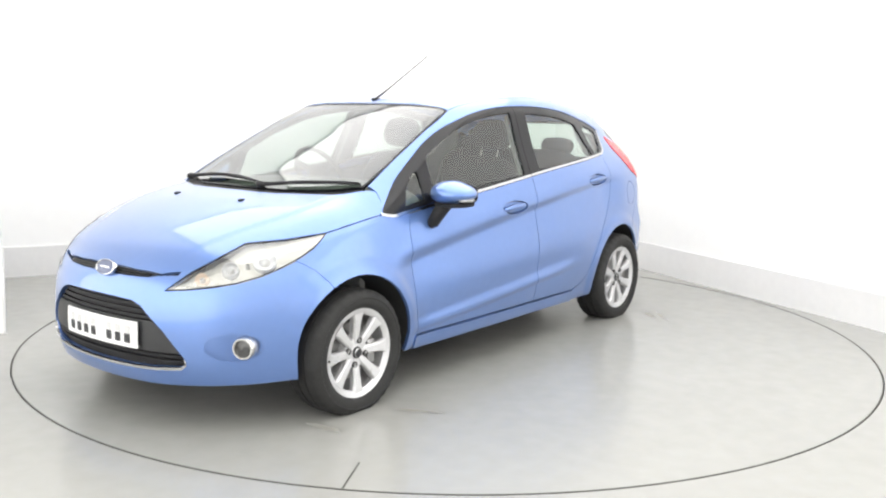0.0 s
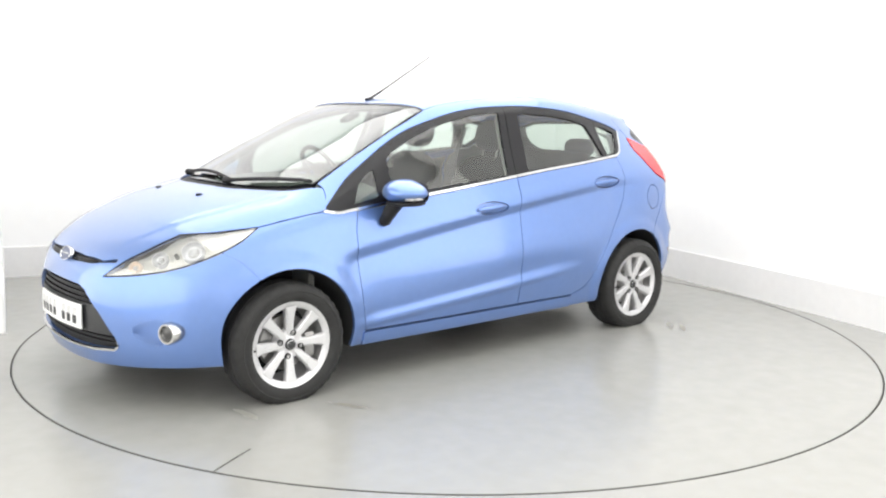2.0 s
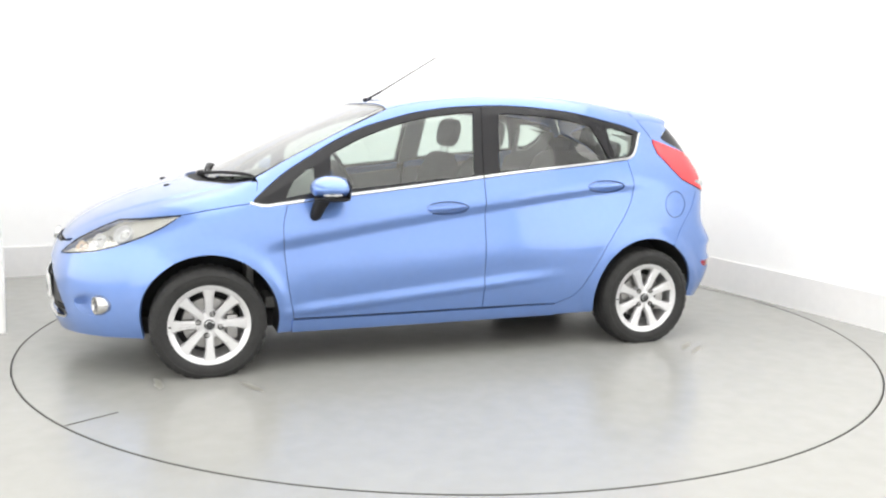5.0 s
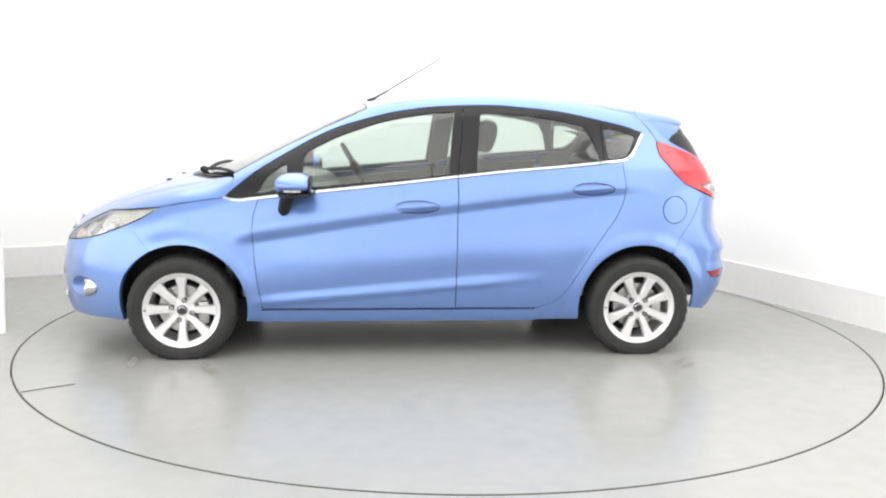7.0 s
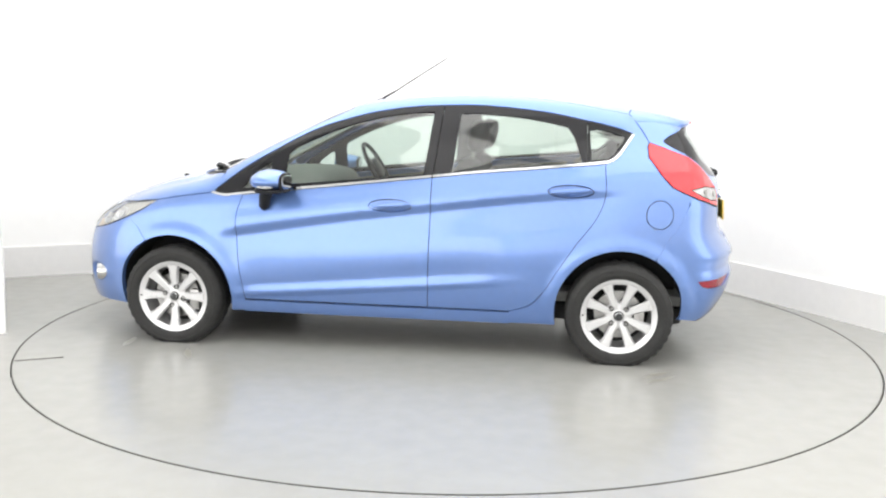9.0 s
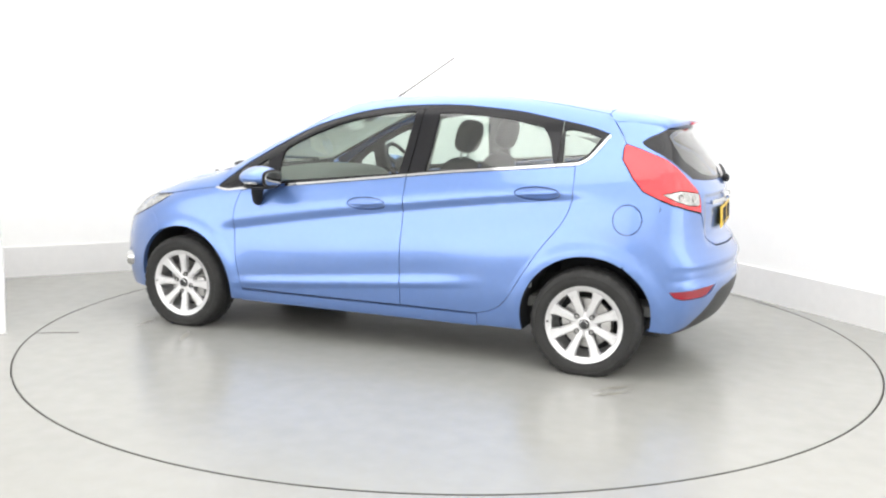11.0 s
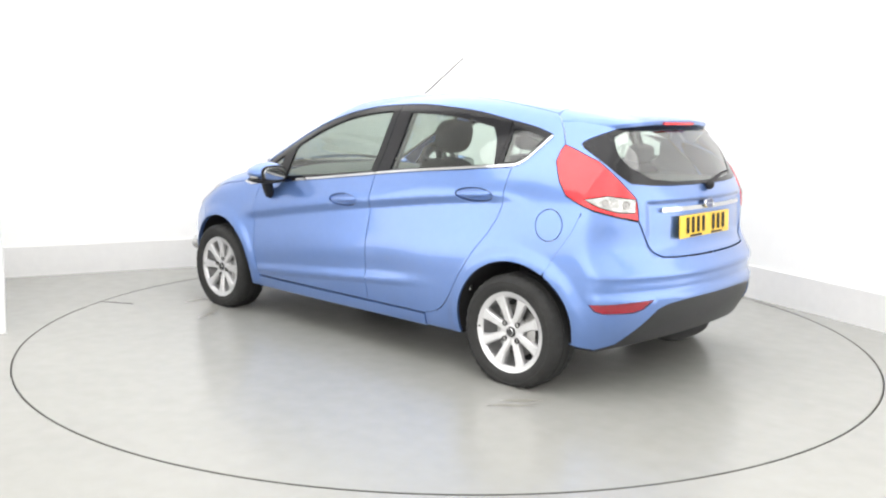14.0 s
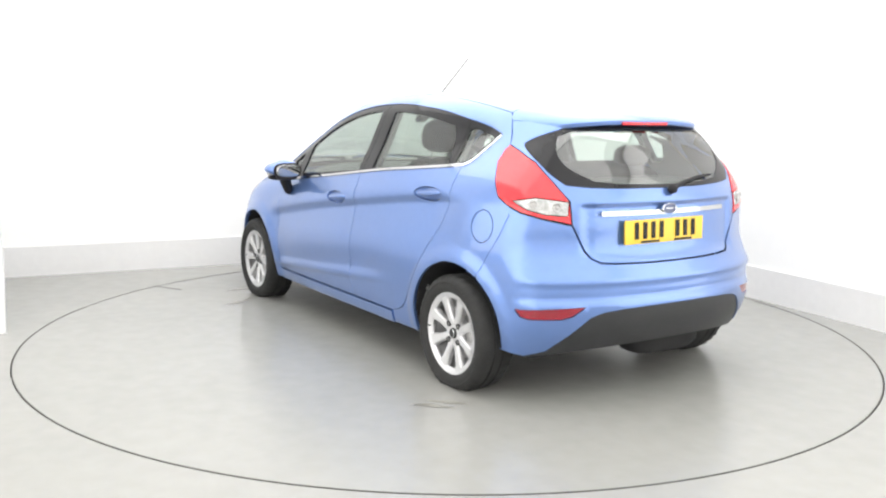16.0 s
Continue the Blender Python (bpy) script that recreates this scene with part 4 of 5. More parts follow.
def build_front(car, shell):
    fb = shell["front_bumper"]
    mouth = shell["mouth"]
    # dark sheet for the intake's inner shade, bars across, centre band holding the plate
    panel("grille_backing", on_front, mouth, UNDER, fb, lift=-0.032, gap=-0.02, flange=0.0, grid=0.05, label="dark sheet in place of the shaded space behind the grille")
    for z, h in ((0.523, 0.012), (0.500, 0.014), (0.476, 0.012), (0.318, 0.012), (0.296, 0.012)):
        edge = np.interp(z, [0.26, 0.30, 0.318, 0.423, 0.508, 0.53], [0.41, 0.455, 0.45, 0.363, 0.268, 0.25]) + 0.01
        u = np.linspace(-edge, edge, 25)
        loop = np.vstack([np.stack([u, 0 * u + z - h / 2], 1), np.stack([u[::-1], 0 * u + z + h / 2], 1)])
        panel("grille_bar", on_front, loop, BLACK, fb, lift=-0.016, gap=0.0, flange=0.03, grid=0.03, label="black grille bar")
    band = whole(np.array([(0, 0.462), (0.32, 0.462), (0.365, 0.423), (0.432, 0.343), (0.427, 0.335), (0, 0.332)]))
    panel("plate_band", on_front, band, GREYPLASTIC, fb, lift=-0.010, gap=0.0, flange=0.03, grid=0.03, label="smooth dark grey centre band")
    lip = np.array([(0, 0.260), (0.17, 0.262), (0.318, 0.267), (0.438, 0.277), (0.460, 0.297), (0.452, 0.318)])
    line = np.vstack([(lip * (-1, 1))[::-1], lip[1:]])
    rim = np.vstack([line - (0, 0.009), line[::-1] + (0, 0.003)])
    panel("intake_trim", on_front, rim, CHROME, fb, lift=0.004, gap=0.0, flange=0.01, grid=0.02, label="thin bright trim under the intake")
    # upper slot with the oval emblem
    slot = whole(np.array([(0, 0.655), (0.14, 0.655), (0.28, 0.651), (0.315, 0.645), (0.27, 0.633), (0.12, 0.629), (0, 0.629)]))
    panel("upper_slot", on_front, slot, UNDER, fb, lift=-0.012, gap=-0.004, flange=0.0, grid=0.02, label="dark slot under the bonnet edge")
    for z in (0.645, 0.637):
        u = np.linspace(-0.28, 0.28, 20)
        panel("slot_bar", on_front, np.vstack([np.stack([u, 0 * u + z - 0.002], 1), np.stack([u[::-1], 0 * u + z + 0.002], 1)]), GLOSSBLACK, fb, lift=0.001, gap=0, flange=0.012, grid=0.02)
    p = on_front(np.array([0.030]), np.array([0.645]))
    m = Matrix.Translation(Vector(p[0]) + Vector((0.013, 0, 0.004))) @ Vector((1, 0, 0.42)).normalized().to_track_quat("Z", "Y").to_matrix().to_4x4()
    emblem(fb, m, 0.070)
    # number plate, bent to the bumper
    def tile(name, u0, u1, z0, z1, mat, parent, lift, label=""):
        u = np.linspace(u0, u1, 16 if u1 - u0 > 0.2 else 4)
        return panel(name, on_front, np.vstack([np.stack([u, 0 * u + z0], 1), np.stack([u[::-1], 0 * u + z1], 1)]), mat, parent, lift=lift, gap=0, flange=0.006, grid=0.03, label=label)
    plate = tile("number_plate", -0.180, 0.264, 0.343, 0.454, WHITEPLATE, fb, 0.010, "white number plate with plain grey bars")
    for i in range(8):
        if i != 4:
            u = -0.150 + 0.050 * i
            tile("plate_bar", u, u + 0.030, 0.362, 0.400, GREYPLASTIC, plate, 0.0115)
            tile("plate_bar", u, u + 0.030, 0.404, 0.434, PALEBAR, plate, 0.0115)


def emblem(parent, m, r):
    """An oval badge: a bright rim round a blue-grey field with a plain stroke."""
    bm = bmesh.new()
    lathe(bm, [(r * 0.86, 0.004), (r * 0.90, 0.008), (r * 0.98, 0.007), (r, 0.0), (r, -0.006)], m @ OVAL, 32)
    ob = part("emblem", bm, CHROME, parent, "small oval badge with a bright rim")
    bm = bmesh.new()
    lathe(bm, [(0.0005, 0.0055), (r * 0.5, 0.005), (r * 0.88, 0.003)], m @ OVAL, 32)
    part("emblem_field", bm, BADGE, ob, "dull blue-grey badge field")
    bm = bmesh.new()
    box(bm, (r * 1.0, r * 0.22, 0.003), m @ OVAL @ pose(0, 0, 0.006), 0.001, 1)
    part("emblem_stroke", bm, CHROME, ob, "plain bright stroke")


OVAL = Matrix.Diagonal((1.0, 0.5, 1, 1))


def build_rear(car, shell):
    gate = shell["tailgate"]
    # chrome grip bar over the plate
    u = np.linspace(-0.425, 0.425, 30)
    loop = np.vstack([np.stack([u, 0 * u + 0.875], 1), np.stack([u[::-1], 0 * u + 0.895], 1)])
    panel("grip_bar", on_back, loop, CHROME, gate, scale=0.9, lift=0.016, gap=0, flange=0.02, grid=0.03, label="wide chrome tailgate grip bar")
    p = on_back(np.array([0.025]), np.array([0.900]))
    m = Matrix.Translation(Vector(p[0]) - Vector((0.02, 0, 0))) @ Vector((-1, 0, 0.1)).normalized().to_track_quat("Z", "Y").to_matrix().to_4x4()
    emblem(gate, m, 0.048)
    x = float(on_back(np.array([0.0]), np.array([0.79]))[0, 0]) - 0.006
    m = Matrix.Translation((x, 0.035, 0.797)) @ pose(0, 0, 0, 0, 3, 0) @ Matrix(((0, 0, -1, 0), (-1, 0, 0, 0), (0, 1, 0, 0), (0, 0, 0, 1)))
    bm = bmesh.new()
    box(bm, (0.52, 0.111, 0.008), m, 0.003)
    plate = part("number_plate", bm, YELLOW, gate, "yellow number plate with plain dark bars")
    bars(plate, 0.43, 0.078, m @ pose(0, 0.006, 0.0045), BLACK, 8)
    for dx in (-0.10, 0.12):
        bm = bmesh.new()
        box(bm, (0.12, 0.010, 0.002), m @ pose(dx, -0.047, 0.005), 0.0005, 1)
        part("plate_bar", bm, BLACK, plate, smooth=False)
    # rear wiper
    bm = bmesh.new()
    a = on_back(np.array([0.02]), np.array([1.0]))[0] + (-0.012, 0, 0)
    pts = [on_back(np.array([uu]), np.array([vv]))[0] + (-0.018, 0, 0.004) for uu, vv in ((-0.02, 0.985), (-0.12, 1.01), (-0.26, 1.032), (-0.40, 1.040))]
    tube(bm, pts, [0.013, 0.010, 0.008, 0.005], 8)
    ball(bm, (0.022, 0.028, 0.024), Matrix.Translation(pts[0]))
    part("rear_wiper", bm, BLACK, gate, "black rear wiper arm and blade")
    # exhaust silencer
    bm = bmesh.new()
    ball(bm, (0.10, 0.25, 0.080), pose(-1.60, -0.22, 0.205), 3)
    ex = part("silencer", bm, UNDER, car, "dark grimy exhaust silencer under the bumper")
    bm = bmesh.new()
    tube(bm, [(-1.58, -0.38, 0.19), (-1.64, -0.40, 0.175), (-1.665, -0.405, 0.155)], 0.026, 14, ends=False)
    part("tailpipe", bm, UNDER, ex, "dull dark tailpipe")


def build_wheel(car, x, s):
    """One wheel, with its outer face towards +y or -y."""
    m = pose(x, s * 0.757, 0.266, -90 * s, 0, 0)  # local z points outwards
    wheel = new("wheel")
    wheel.parent = car
    bm = bmesh.new()
    R = 0.287
    lathe(bm, [(0.196, -0.085), (0.215, -0.098), (0.25, -0.103), (0.275, -0.094), (0.284, -0.078), (R, -0.05), (R, -0.03), (R - 0.007, -0.028), (R - 0.007, -0.022), (R, -0.02), (R, 0.02), (R - 0.007, 0.022),
                (R - 0.007, 0.028), (R, 0.03), (R, 0.05), (0.284, 0.074), (0.275, 0.088), (0.258, 0.096), (0.25, 0.0985), (0.247, 0.096), (0.232, 0.098), (0.218, 0.094), (0.206, 0.086), (0.199, 0.080)], m, 108)
    # cross grooves cut into the shoulders of the tread
    back = m.inverted()
    for k, v in enumerate(bm.verts):
        q = back @ v.co
        if abs(q.z) > 0.035 and math.hypot(q.x, q.y) > 0.272 and (k % 108) % 3 == 0:
            v.co = m @ Vector((q.x * 0.978, q.y * 0.978, q.z))
    for v in bm.verts:
        v.co.z = max(v.co.z, 0.0015)
    tyre = part("tyre", bm, RUBBER, wheel, "black road tyre with a worn tread")
    bm = bmesh.new()
    lathe(bm, [(0.150, -0.08), (0.180, -0.04), (0.184, 0.03), (0.185, 0.040), (0.174, 0.056), (0.172, 0.070), (0.177, 0.076), (0.198, 0.081), (0.204, 0.083), (0.206, 0.080), (0.203, 0.070), (0.197, 0.066)], m, 72)
    rim = part("rim", bm, ALLOY, wheel, "silver alloy rim barrel and lip")
    for i in range(8):
        bm = bmesh.new()
        t = pose(0, 0, 0, 0, 0, 45 * i + (22.5 if x < 0 else 0))
        rows = []
        for r, half, z in ((0.030, 0.012, 0.061), (0.062, 0.020, 0.067), (0.085, 0.0195, 0.0695), (0.110, 0.021, 0.072), (0.140, 0.0235, 0.075), (0.165, 0.029, 0.0775), (0.180, 0.038, 0.079)):
            rows.append([bm.verts.new(m @ t @ Vector(c)) for c in ((r, -half, z - 0.030), (r, -half, z - 0.008), (r, -half + 0.007, z), (r, half - 0.007, z), (r, half, z - 0.008), (r, half, z - 0.030))])
        for a, b in zip(rows, rows[1:]):
            for k in range(5):
                bm.faces.new((a[k], b[k], b[k + 1], a[k + 1]))
        bmesh.ops.recalc_face_normals(bm, faces=bm.faces)
        part("spoke", bm, ALLOY, rim, "silver alloy wheel spoke")
    bm = bmesh.new()
    lathe(bm, [(0.0005, 0.066), (0.020, 0.066), (0.024, 0.064), (0.027, 0.062), (0.048, 0.062), (0.066, 0.060), (0.072, 0.05), (0.072, 0.0)], m, 40)
    hub = part("hub", bm, ALLOY, wheel, "silver wheel centre")
    bm = bmesh.new()
    lathe(bm, [(0.0005, 0.075), (0.018, 0.0745), (0.024, 0.072), (0.0275, 0.064)], m, 28)
    part("centre_cap", bm, GREYPLASTIC, hub, "dark round centre cap")
    for i in range(4):
        a = math.radians(90 * i + (45 if x < 0 else 75))
        q = m @ pose(0.055 * math.cos(a), 0.055 * math.sin(a), 0)
        # dark plastic ring in place of the shade in the nut's recess
        bm = bmesh.new()
        lathe(bm, [(0.0095, 0.064), (0.0105, 0.0695), (0.0138, 0.0695), (0.0142, 0.060)], q, 18)
        cup = part("nut_shade_ring", bm, GREYPLASTIC, hub, "dark round ring standing in for nut recess shade")
        bm = bmesh.new()
        lathe(bm, [(0.0005, 0.068), (0.007, 0.068), (0.009, 0.060)], q, 6)
        part("wheel_nut", bm, STEEL, cup, "steel wheel nut")
    bm = bmesh.new()
    lathe(bm, [(0.0185, 0.0755), (0.0205, 0.0745), (0.0215, 0.072)], m, 28)
    part("cap_ring", bm, CHROME, hub, "thin bright ring on the cap")
    # caliper behind the spokes, on the side away from the bumper
    bm = bmesh.new()
    box(bm, (0.055, 0.12, 0.075), m @ pose(-0.112 if x > 0 else -0.108, 0.02, 0.012), 0.012)
    part("brake_caliper", bm, STEEL, wheel, "grey cast brake caliper")
    bm = bmesh.new()
    box(bm, (0.012, 0.008, 0.010), m @ pose(0.190, 0.0, 0.080, 0, 0, 0), 0.003)
    part("tyre_valve", bm, BLACK, wheel, "small black tyre valve")
    bm = bmesh.new()
    lathe(bm, [(0.05, 0.015), (0.128, 0.015), (0.130, 0.012), (0.130, -0.01), (0.05, -0.01)], m, 48)
    part("brake_disc", bm, STEEL, wheel, "grey steel brake disc")
    # a dark disc gives the shade seen between the spokes
    bm = bmesh.new()
    lathe(bm, [(0.0005, -0.06), (0.188, -0.06)], m, 40)
    part("wheel_shade_disc", bm, UNDER, wheel, "dark disc standing in for shade behind the wheel")
    return wheel


def build_mirror(car, s):
    """Door mirror: painted cap, black foot, indicator strip and glass."""
    bm = bmesh.new()
    c = Vector((0.642, 0.890, 0.940))
    ball(bm, (0.108, 0.114, 0.064), Matrix.Translation((c.x, c.y * s, c.z)) @ pose(0, 0, 0, 0, 0, -10 * s), 2.25)
    for v in bm.verts:
        q = v.co - Vector((c.x, c.y * s, c.z))
        out = q.y * s
        q.z *= 1.0 - 0.42 * max(0, out / 0.12)
        q.x = max(q.x, -0.078)
        if q.z < 0:
            q.z *= 0.85
        v.co = Vector((c.x, c.y * s, c.z)) + q
    mirror = part("door_mirror", bm, PAINT, car, "blue door mirror on a black foot")
    bm = bmesh.new()
    ball(bm, (0.010, 0.094, 0.050), pose(c.x - 0.078, (c.y - 0.004) * s, c.z - 0.003, 0, 0, -3 * s), 3)
    part("mirror_bezel", bm, BLACK, mirror, "black mirror bezel")
    bm = bmesh.new()
    ball(bm, (0.004, 0.078, 0.039), pose(c.x - 0.087, (c.y - 0.004) * s, c.z - 0.003, 0, 0, -3 * s), 3)
    part("mirror_glass", bm, MIRROR, mirror, "mirror glass")
    bm = bmesh.new()
    ball(bm, (0.092, 0.092, 0.016), pose(c.x - 0.004, c.y * s, c.z - 0.050, 0, 0, -14 * s), 2.6)
    part("mirror_base", bm, BLACK, mirror, "black underside of the mirror")
    bm = bmesh.new()
    ball(bm, (0.050, 0.026, 0.010), pose(c.x + 0.010, (c.y + 0.078) * s, c.z - 0.026, 0, 0, -14 * s), 2.5)
    part("side_repeater", bm, CLEARLAMP, mirror, "clear indicator strip")
    bm = bmesh.new()
    y0 = float(on_side(np.array([0.70]), np.array([0.80]))[0, 1])
    tube(bm, [(0.715, (y0 - 0.02) * s, 0.775), (0.708, (y0 + 0.012) * s, 0.800), (0.695, (y0 + 0.035) * s, 0.845), (0.672, (y0 + 0.06) * s, 0.895), (0.662, (y0 + 0.085) * s, 0.92)], [0.016, 0.030, 0.034, 0.038, 0.036], 14)
    part("mirror_foot", bm, BLACK, mirror, "black moulded mirror foot")


def build_wipers(car):
    for y0, x0, y1, x1, bend_z in ((0.16, 1.235, 0.605, 1.025, 0.0), (-0.54, 1.115, 0.10, 1.205, 0.0)):
        pts = []
        for t in np.linspace(0, 1, 9):
            y, x = y0 + (y1 - y0) * t, x0 + (x1 - x0) * t
            p = on_top(np.array([x - 0.02]), np.array([y]))[0]
            pts.append((p[0], p[1], p[2] + 0.012 + 0.006 * math.sin(math.pi * t)))
        bm = bmesh.new()
        tube(bm, pts, [0.014] + [0.009] * 7 + [0.006], 8)
        ball(bm, (0.025, 0.025, 0.018), Matrix.Translation(pts[0]))
        w = part("wiper", bm, BLACK, car, "black windscreen wiper arm")
        bm = bmesh.new()
        tube(bm, [(p[0] - 0.014, p[1], p[2] - 0.004) for p in pts[2:]], 0.006, 6)
        part("wiper_blade", bm, RUBBER, w, "black rubber wiper blade")
    for y in (0.24, -0.24):
        x = 1.40
        p = on_top(np.array([x]), np.array([y]))[0]
        bm = bmesh.new()
        ball(bm, (0.018, 0.012, 0.008), Matrix.Translation(p), 2.4)
        part("washer_jet", bm, BLACK, car, "small black washer jet")
    # roof aerial
    p = on_top(np.array([0.222]), np.array([0.0]))[0]
    bm = bmesh.new()
    ball(bm, (0.032, 0.015, 0.012), Matrix.Translation(p), 2.4)
    aerial = part("aerial", bm, BLACK, car, "thin black roof aerial leaning back")
    bm = bmesh.new()
    tip = Vector(p) + Vector((-0.42, 0.03, 0.262))
    tube(bm, [Vector(p) + Vector((0, 0, 0.005)), Vector(p).lerp(tip, 0.2), Vector(p).lerp(tip, 0.22), tip], [0.0065, 0.0055, 0.0040, 0.0030], 8)
    part("aerial_mast", bm, BLACK, aerial)


def build_under(car):
    bm = bmesh.new()
    box(bm, (3.3, 1.25, 0.10), pose(0.05, 0, 0.235), 0.03)
    box(bm, (1.5, 1.50, 0.08), pose(-0.02, 0, 0.225), 0.03)
    box(bm, (0.5, 0.9, 0.16), pose(1.35, 0, 0.23), 0.05)
    part("underbody", bm, UNDER, car, "dark underside with floor pan and engine tray")
    for x in (AX, -AX):
        for s in (1, -1):
            bm = bmesh.new()
            rings = []
            rim = arch_edge(x, 0.347, -13, 193 if x > 0 else 163, 32)
            side = on_side(rim[:, 0], rim[:, 1])[:, 1] - 0.010
            for edge in (side, 0 * side + 0.50):
                rings.append([bm.verts.new((px, s * y, pz)) for (px, pz), y in zip(rim, edge)])
            for i in range(31):
                bm.faces.new((rings[0][i], rings[0][i + 1], rings[1][i + 1], rings[1][i]))
            foot = [bm.verts.new((x - 0.20, s * 0.50, 0.19))] if x < 0 else []
            bm.faces.new(rings[1] + foot)
            part("arch_liner", bm, UNDER, car, "dark wheel arch liner")


def build_interior(car):
    def shape(name, size, m, mat, power=3.0, label="", parent=car):
        bm = bmesh.new()
        ball(bm, size, m, power)
        return part(name, bm, mat, parent, label)
    bm = bmesh.new()
    box(bm, (2.6, 1.36, 0.06), pose(-0.35, 0, 0.33), 0.02)
    part("cabin_floor", bm, TRIM, car, "dark carpeted cabin floor")
    shape("dashboard", (0.30, 0.66, 0.17), pose(0.72, 0, 0.80), TRIM, 3.2, "dark grey moulded dashboard")
    bm = bmesh.new()
    box(bm, (0.04, 1.30, 0.62), pose(1.02, 0, 0.60), 0.02)
    part("bulkhead", bm, TRIM, car, "dark bulkhead behind the dashboard")
    # steering wheel, on the right as in this country's cars
    m = pose(0.315, -0.36, 0.945, 0, -60, 0)
    bm = bmesh.new()
    tube(bm, [m @ Vector((0.18 * math.cos(a), 0.18 * math.sin(a), 0)) for a in np.linspace(0, 2 * math.pi, 33)], 0.014, 8, ends=False)
    wheel = part("steering_wheel", bm, BLACK, car, "black leather steering wheel")
    bm = bmesh.new()
    ball(bm, (0.07, 0.085, 0.03), m, 2.5)
    for a in (90, 210, 330):
        box(bm, (0.12, 0.035, 0.015), m @ pose(0, 0, 0, 0, 0, a + 90) @ pose(0.11, 0, 0), 0.005)
    part("wheel_boss", bm, GREYPLASTIC, wheel, "grey steering wheel boss and spokes")
    for y in (0.36, -0.36):
        seat = new("front_seat")
        seat.parent = car
        shape("cushion", (0.26, 0.25, 0.10), pose(0.02, y, 0.52, 0, -6, 0), CLOTH, 3.2, "charcoal cloth seat cushion", seat)
        shape("backrest", (0.085, 0.24, 0.29), pose(-0.315, y, 0.785, 0, -17, 0), CLOTH, 3.4, "charcoal cloth seat back", seat)
        shape("headrest", (0.055, 0.135, 0.095), pose(-0.43, y, 1.190, 0, -14, 0), CLOTH, 2.9, "charcoal cloth headrest", seat)
        bm = bmesh.new()
        for dy in (-0.06, 0.06):
            tube(bm, [(-0.39, y + dy, 1.03), (-0.43, y + dy, 1.18)], 0.006, 6)
        part("headrest_post", bm, STEEL, seat, "steel headrest posts")
    bench = new("rear_bench")
    bench.parent = car
    shape("cushion", (0.26, 0.60, 0.10), pose(-0.82, 0, 0.55, 0, -6, 0), CLOTH, 4, "charcoal cloth bench cushion", bench)
    shape("backrest", (0.08, 0.60, 0.27), pose(-1.14, 0, 0.82, 0, -20, 0), CLOTH, 4.5, "charcoal cloth bench back", bench)
    for y in (0.34, -0.34):
        shape("headrest", (0.045, 0.12, 0.055), pose(-1.235, y, 1.11, 0, -14, 0), CLOTH, 2.9, "charcoal cloth headrest", bench)
    bm = bmesh.new()
    box(bm, (0.46, 1.10, 0.025), pose(-1.46, 0, 0.985), 0.008)
    part("parcel_shelf", bm, TRIM, car, "dark grey parcel shelf")
    # inner door and side linings
    for s in (1, -1):
        for x0, x1, name in ((0.83, -0.20, "front"), (-0.23, -0.95, "rear")):
            loop = np.array([(x0, 0.30), (x0, chrome_z(x0) - 0.02), ((x0 + x1) / 2, chrome_z((x0 + x1) / 2) - 0.02), (x1, chrome_z(x1) - 0.02), (x1, 0.42 if name == "rear" else 0.30)])
            panel("door_lining", on_side, loop, TRIM, car, lift=-0.07, gap=0, flange=0.01, grid=0.08, flip=s < 0, label="dark grey inner door lining")
        loop = np.array([(-0.98, 0.70), (-1.0, 1.03), (-1.04, 1.06), (-1.03, 1.24), (-1.30, 1.22), (-1.40, 1.10), (-1.46, 0.90), (-1.45, 0.7)])
        hole = np.array([(-1.075, 1.085), (-1.058, 1.232), (-1.10, 1.238), (-1.175, 1.222), (-1.235, 1.20), (-1.20, 1.13), (-1.155, 1.093)])
        panel("quarter_lining", on_side, loop, TRIM, car, holes=[hole], lift=-0.045, gap=0, flange=0.01, grid=0.06, flip=s < 0, label="dark grey inner quarter lining")
        loop = np.array([(-0.190, 0.98), (-0.210, 1.2), (-0.228, 1.335), (-0.35, 1.34), (-0.32, 1.02)])
        panel("pillar_lining", on_side, loop, TRIM, car, lift=-0.04, gap=0, flange=0.02, grid=0.06, flip=s < 0, label="grey inner door pillar lining")
    lin = np.vstack([[(0.25, 0), (0.23, 0.30), (0.21, 0.50), (-0.4, 0.52), (-1.25, 0.49), (-1.42, 0.3), (-1.45, 0)]])
    panel("headlining", on_top, whole_top(lin), LINING, car, lift=-0.03, gap=0, flange=0.0, grid=0.08, label="pale cloth headlining")
    bm = bmesh.new()
    box(bm, (0.10, 0.07, 0.028), pose(0.36, 0, 1.285, 0, 25, 0), 0.01)
    part("rear_view_mirror", bm, BLACK, car, "small black rear view mirror")


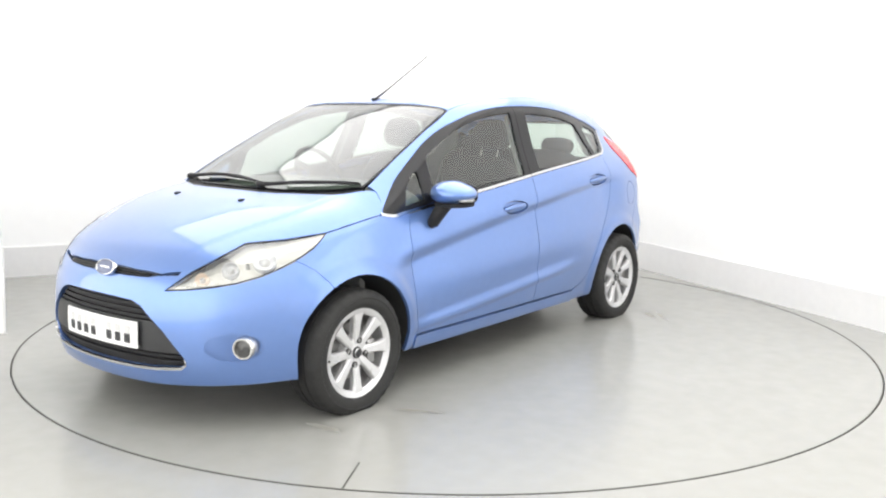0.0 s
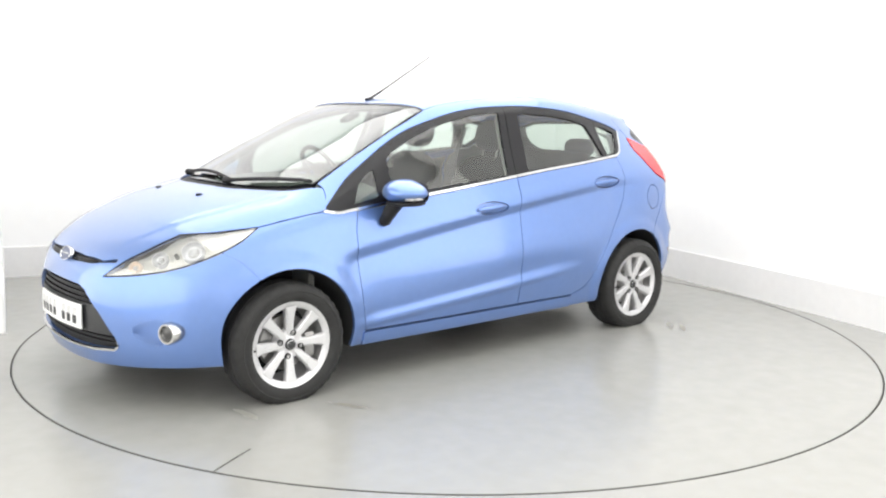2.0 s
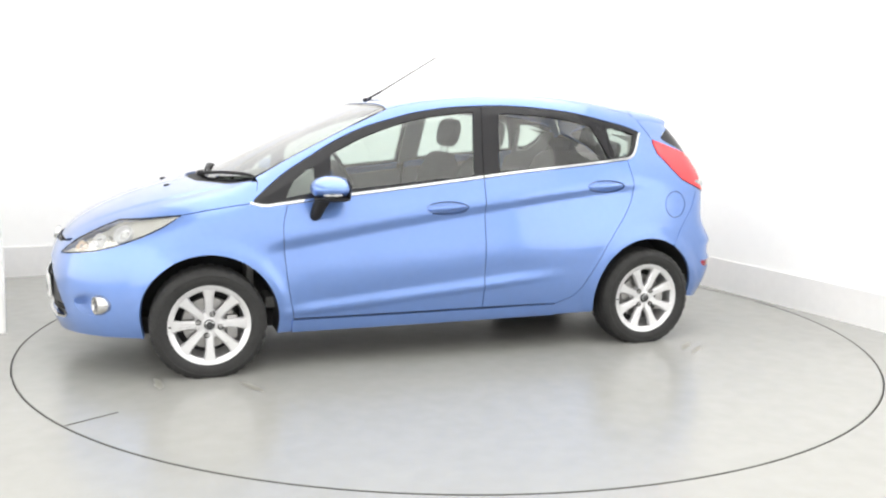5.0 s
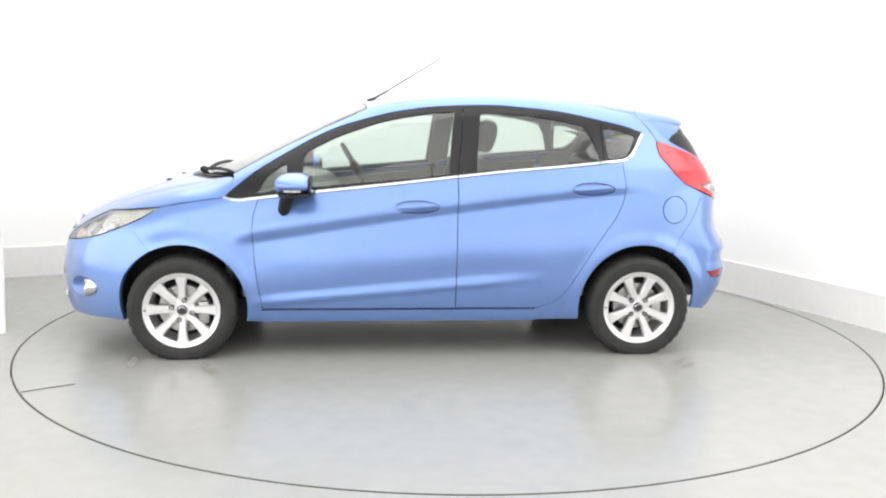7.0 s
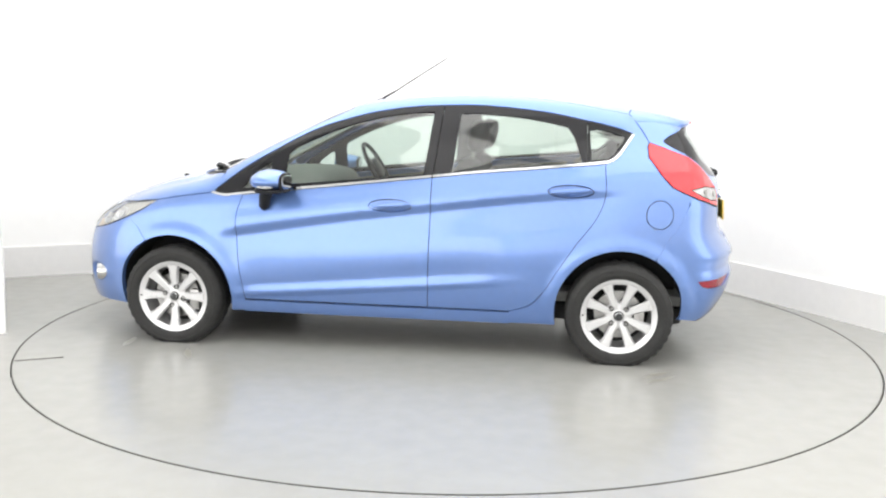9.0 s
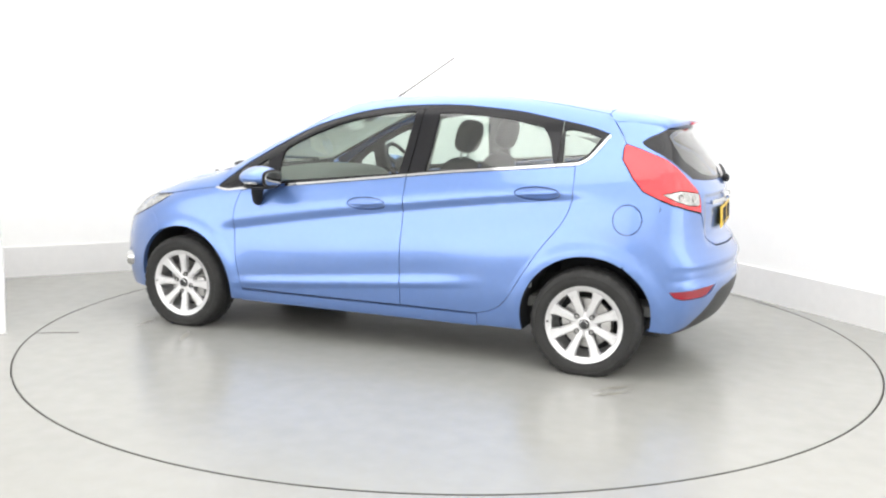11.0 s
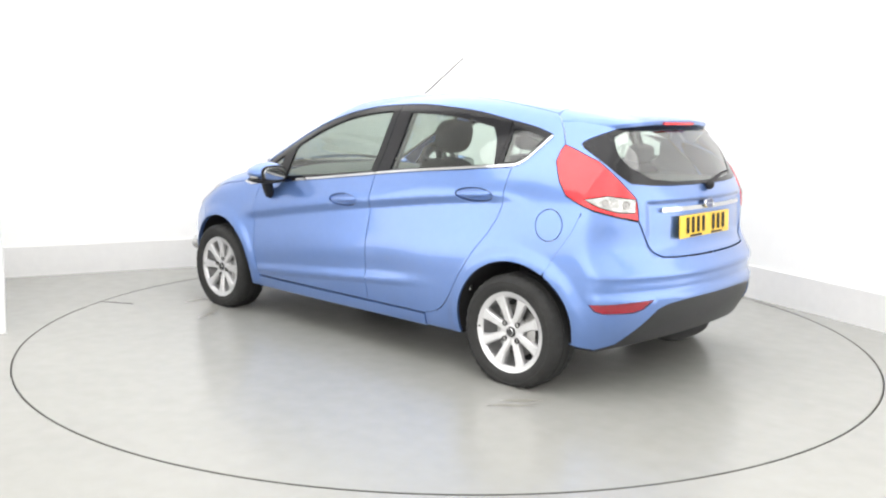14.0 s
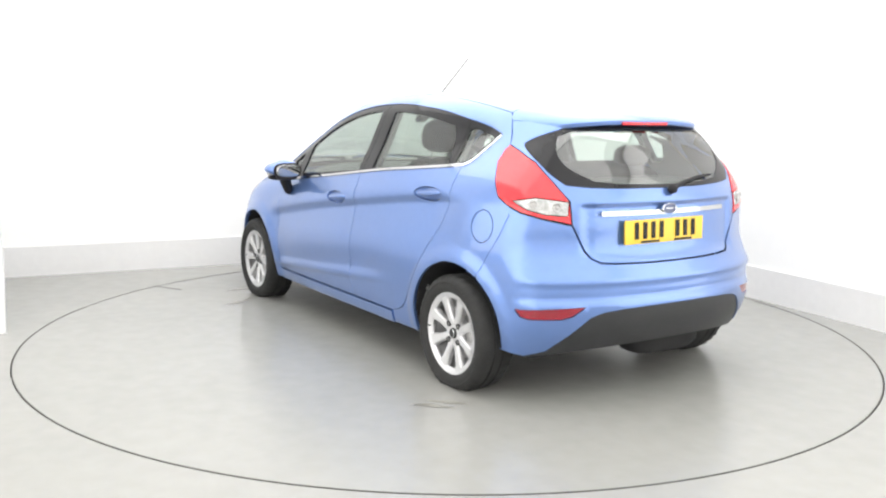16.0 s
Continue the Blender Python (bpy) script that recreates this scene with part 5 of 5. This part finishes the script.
def build_backing(car):
    """Added dark backing strips under the joints, so that no light shows through them."""
    for s in (False, True):
        for line in (DOOR_FRONT, DOOR_BACK, np.array([(-0.2175, 0.27), (-0.222, 0.97)]), np.array([(0.83, 0.265), (-0.66, 0.265)]), HOOD_SEAM):
            p = spaced(line, 0.05)
            way = np.gradient(p, axis=0)
            n = np.stack([-way[:, 1], way[:, 0]], 1) / np.linalg.norm(way, axis=1)[:, None]
            panel("joint_lining", on_side, np.vstack([p + n * 0.03, (p - n * 0.03)[::-1]]), UNDER, car, lift=-0.018, gap=0, flange=0, grid=0.05, flip=s, label="dark backing strip behind the joint")


def build_flanges(car):
    """Painted flanges just under the joints between wings and bumpers."""
    for s in (False, True):
        for line in ([(1.533, 0.702), (1.466, 0.659), (1.404, 0.588)], [(-1.427, 0.580), (-1.448, 0.611), (-1.481, 0.672), (-1.552, 0.781), (-1.585, 0.86)], [(-0.66, 0.262), (-0.66, 0.200)]):
            p = spaced(np.array(line), 0.03)
            way = np.gradient(p, axis=0)
            n = np.stack([-way[:, 1], way[:, 0]], 1) / np.linalg.norm(way, axis=1)[:, None]
            panel("joint_flange", on_side, np.vstack([p + n * 0.009, (p - n * 0.009)[::-1]]), PAINT, car, lift=-0.0025, gap=0, flange=0, grid=0.02, flip=s)


def build_car():
    car = new("car")
    tagged(car, "light blue metallic five-door hatchback on the turntable", "car")
    shell = build_shell(car)
    build_windows(car, shell)
    build_lamps(car, shell)
    build_front(car, shell)
    build_rear(car, shell)
    for x in (AX, -AX):
        for s in (1, -1):
            build_wheel(car, x, s)
    for s in (1, -1):
        build_mirror(car, s)
    build_wipers(car)
    build_under(car)
    build_interior(car)
    build_backing(car)
    build_flanges(car)
    return car


build_booth()
turntable = build_plate()
car = build_car()


# ---- what moves: the plate turns with the car on it ----
def motions():
    rows, plate_rows = [], []
    for t, a in TURN:
        c, s = math.cos(radians(a)), math.sin(radians(a))
        x, y = -(c * PIVOT[0] - s * PIVOT[1]), -(s * PIVOT[0] + c * PIVOT[1])
        rows.append((t, pose(x, y, 0.001, 0, 0, a)))
        plate_rows.append((t, pose(0, 0, 0, 0, 0, a)))
    walk(car, rows)
    walk(turntable, plate_rows)


motions()
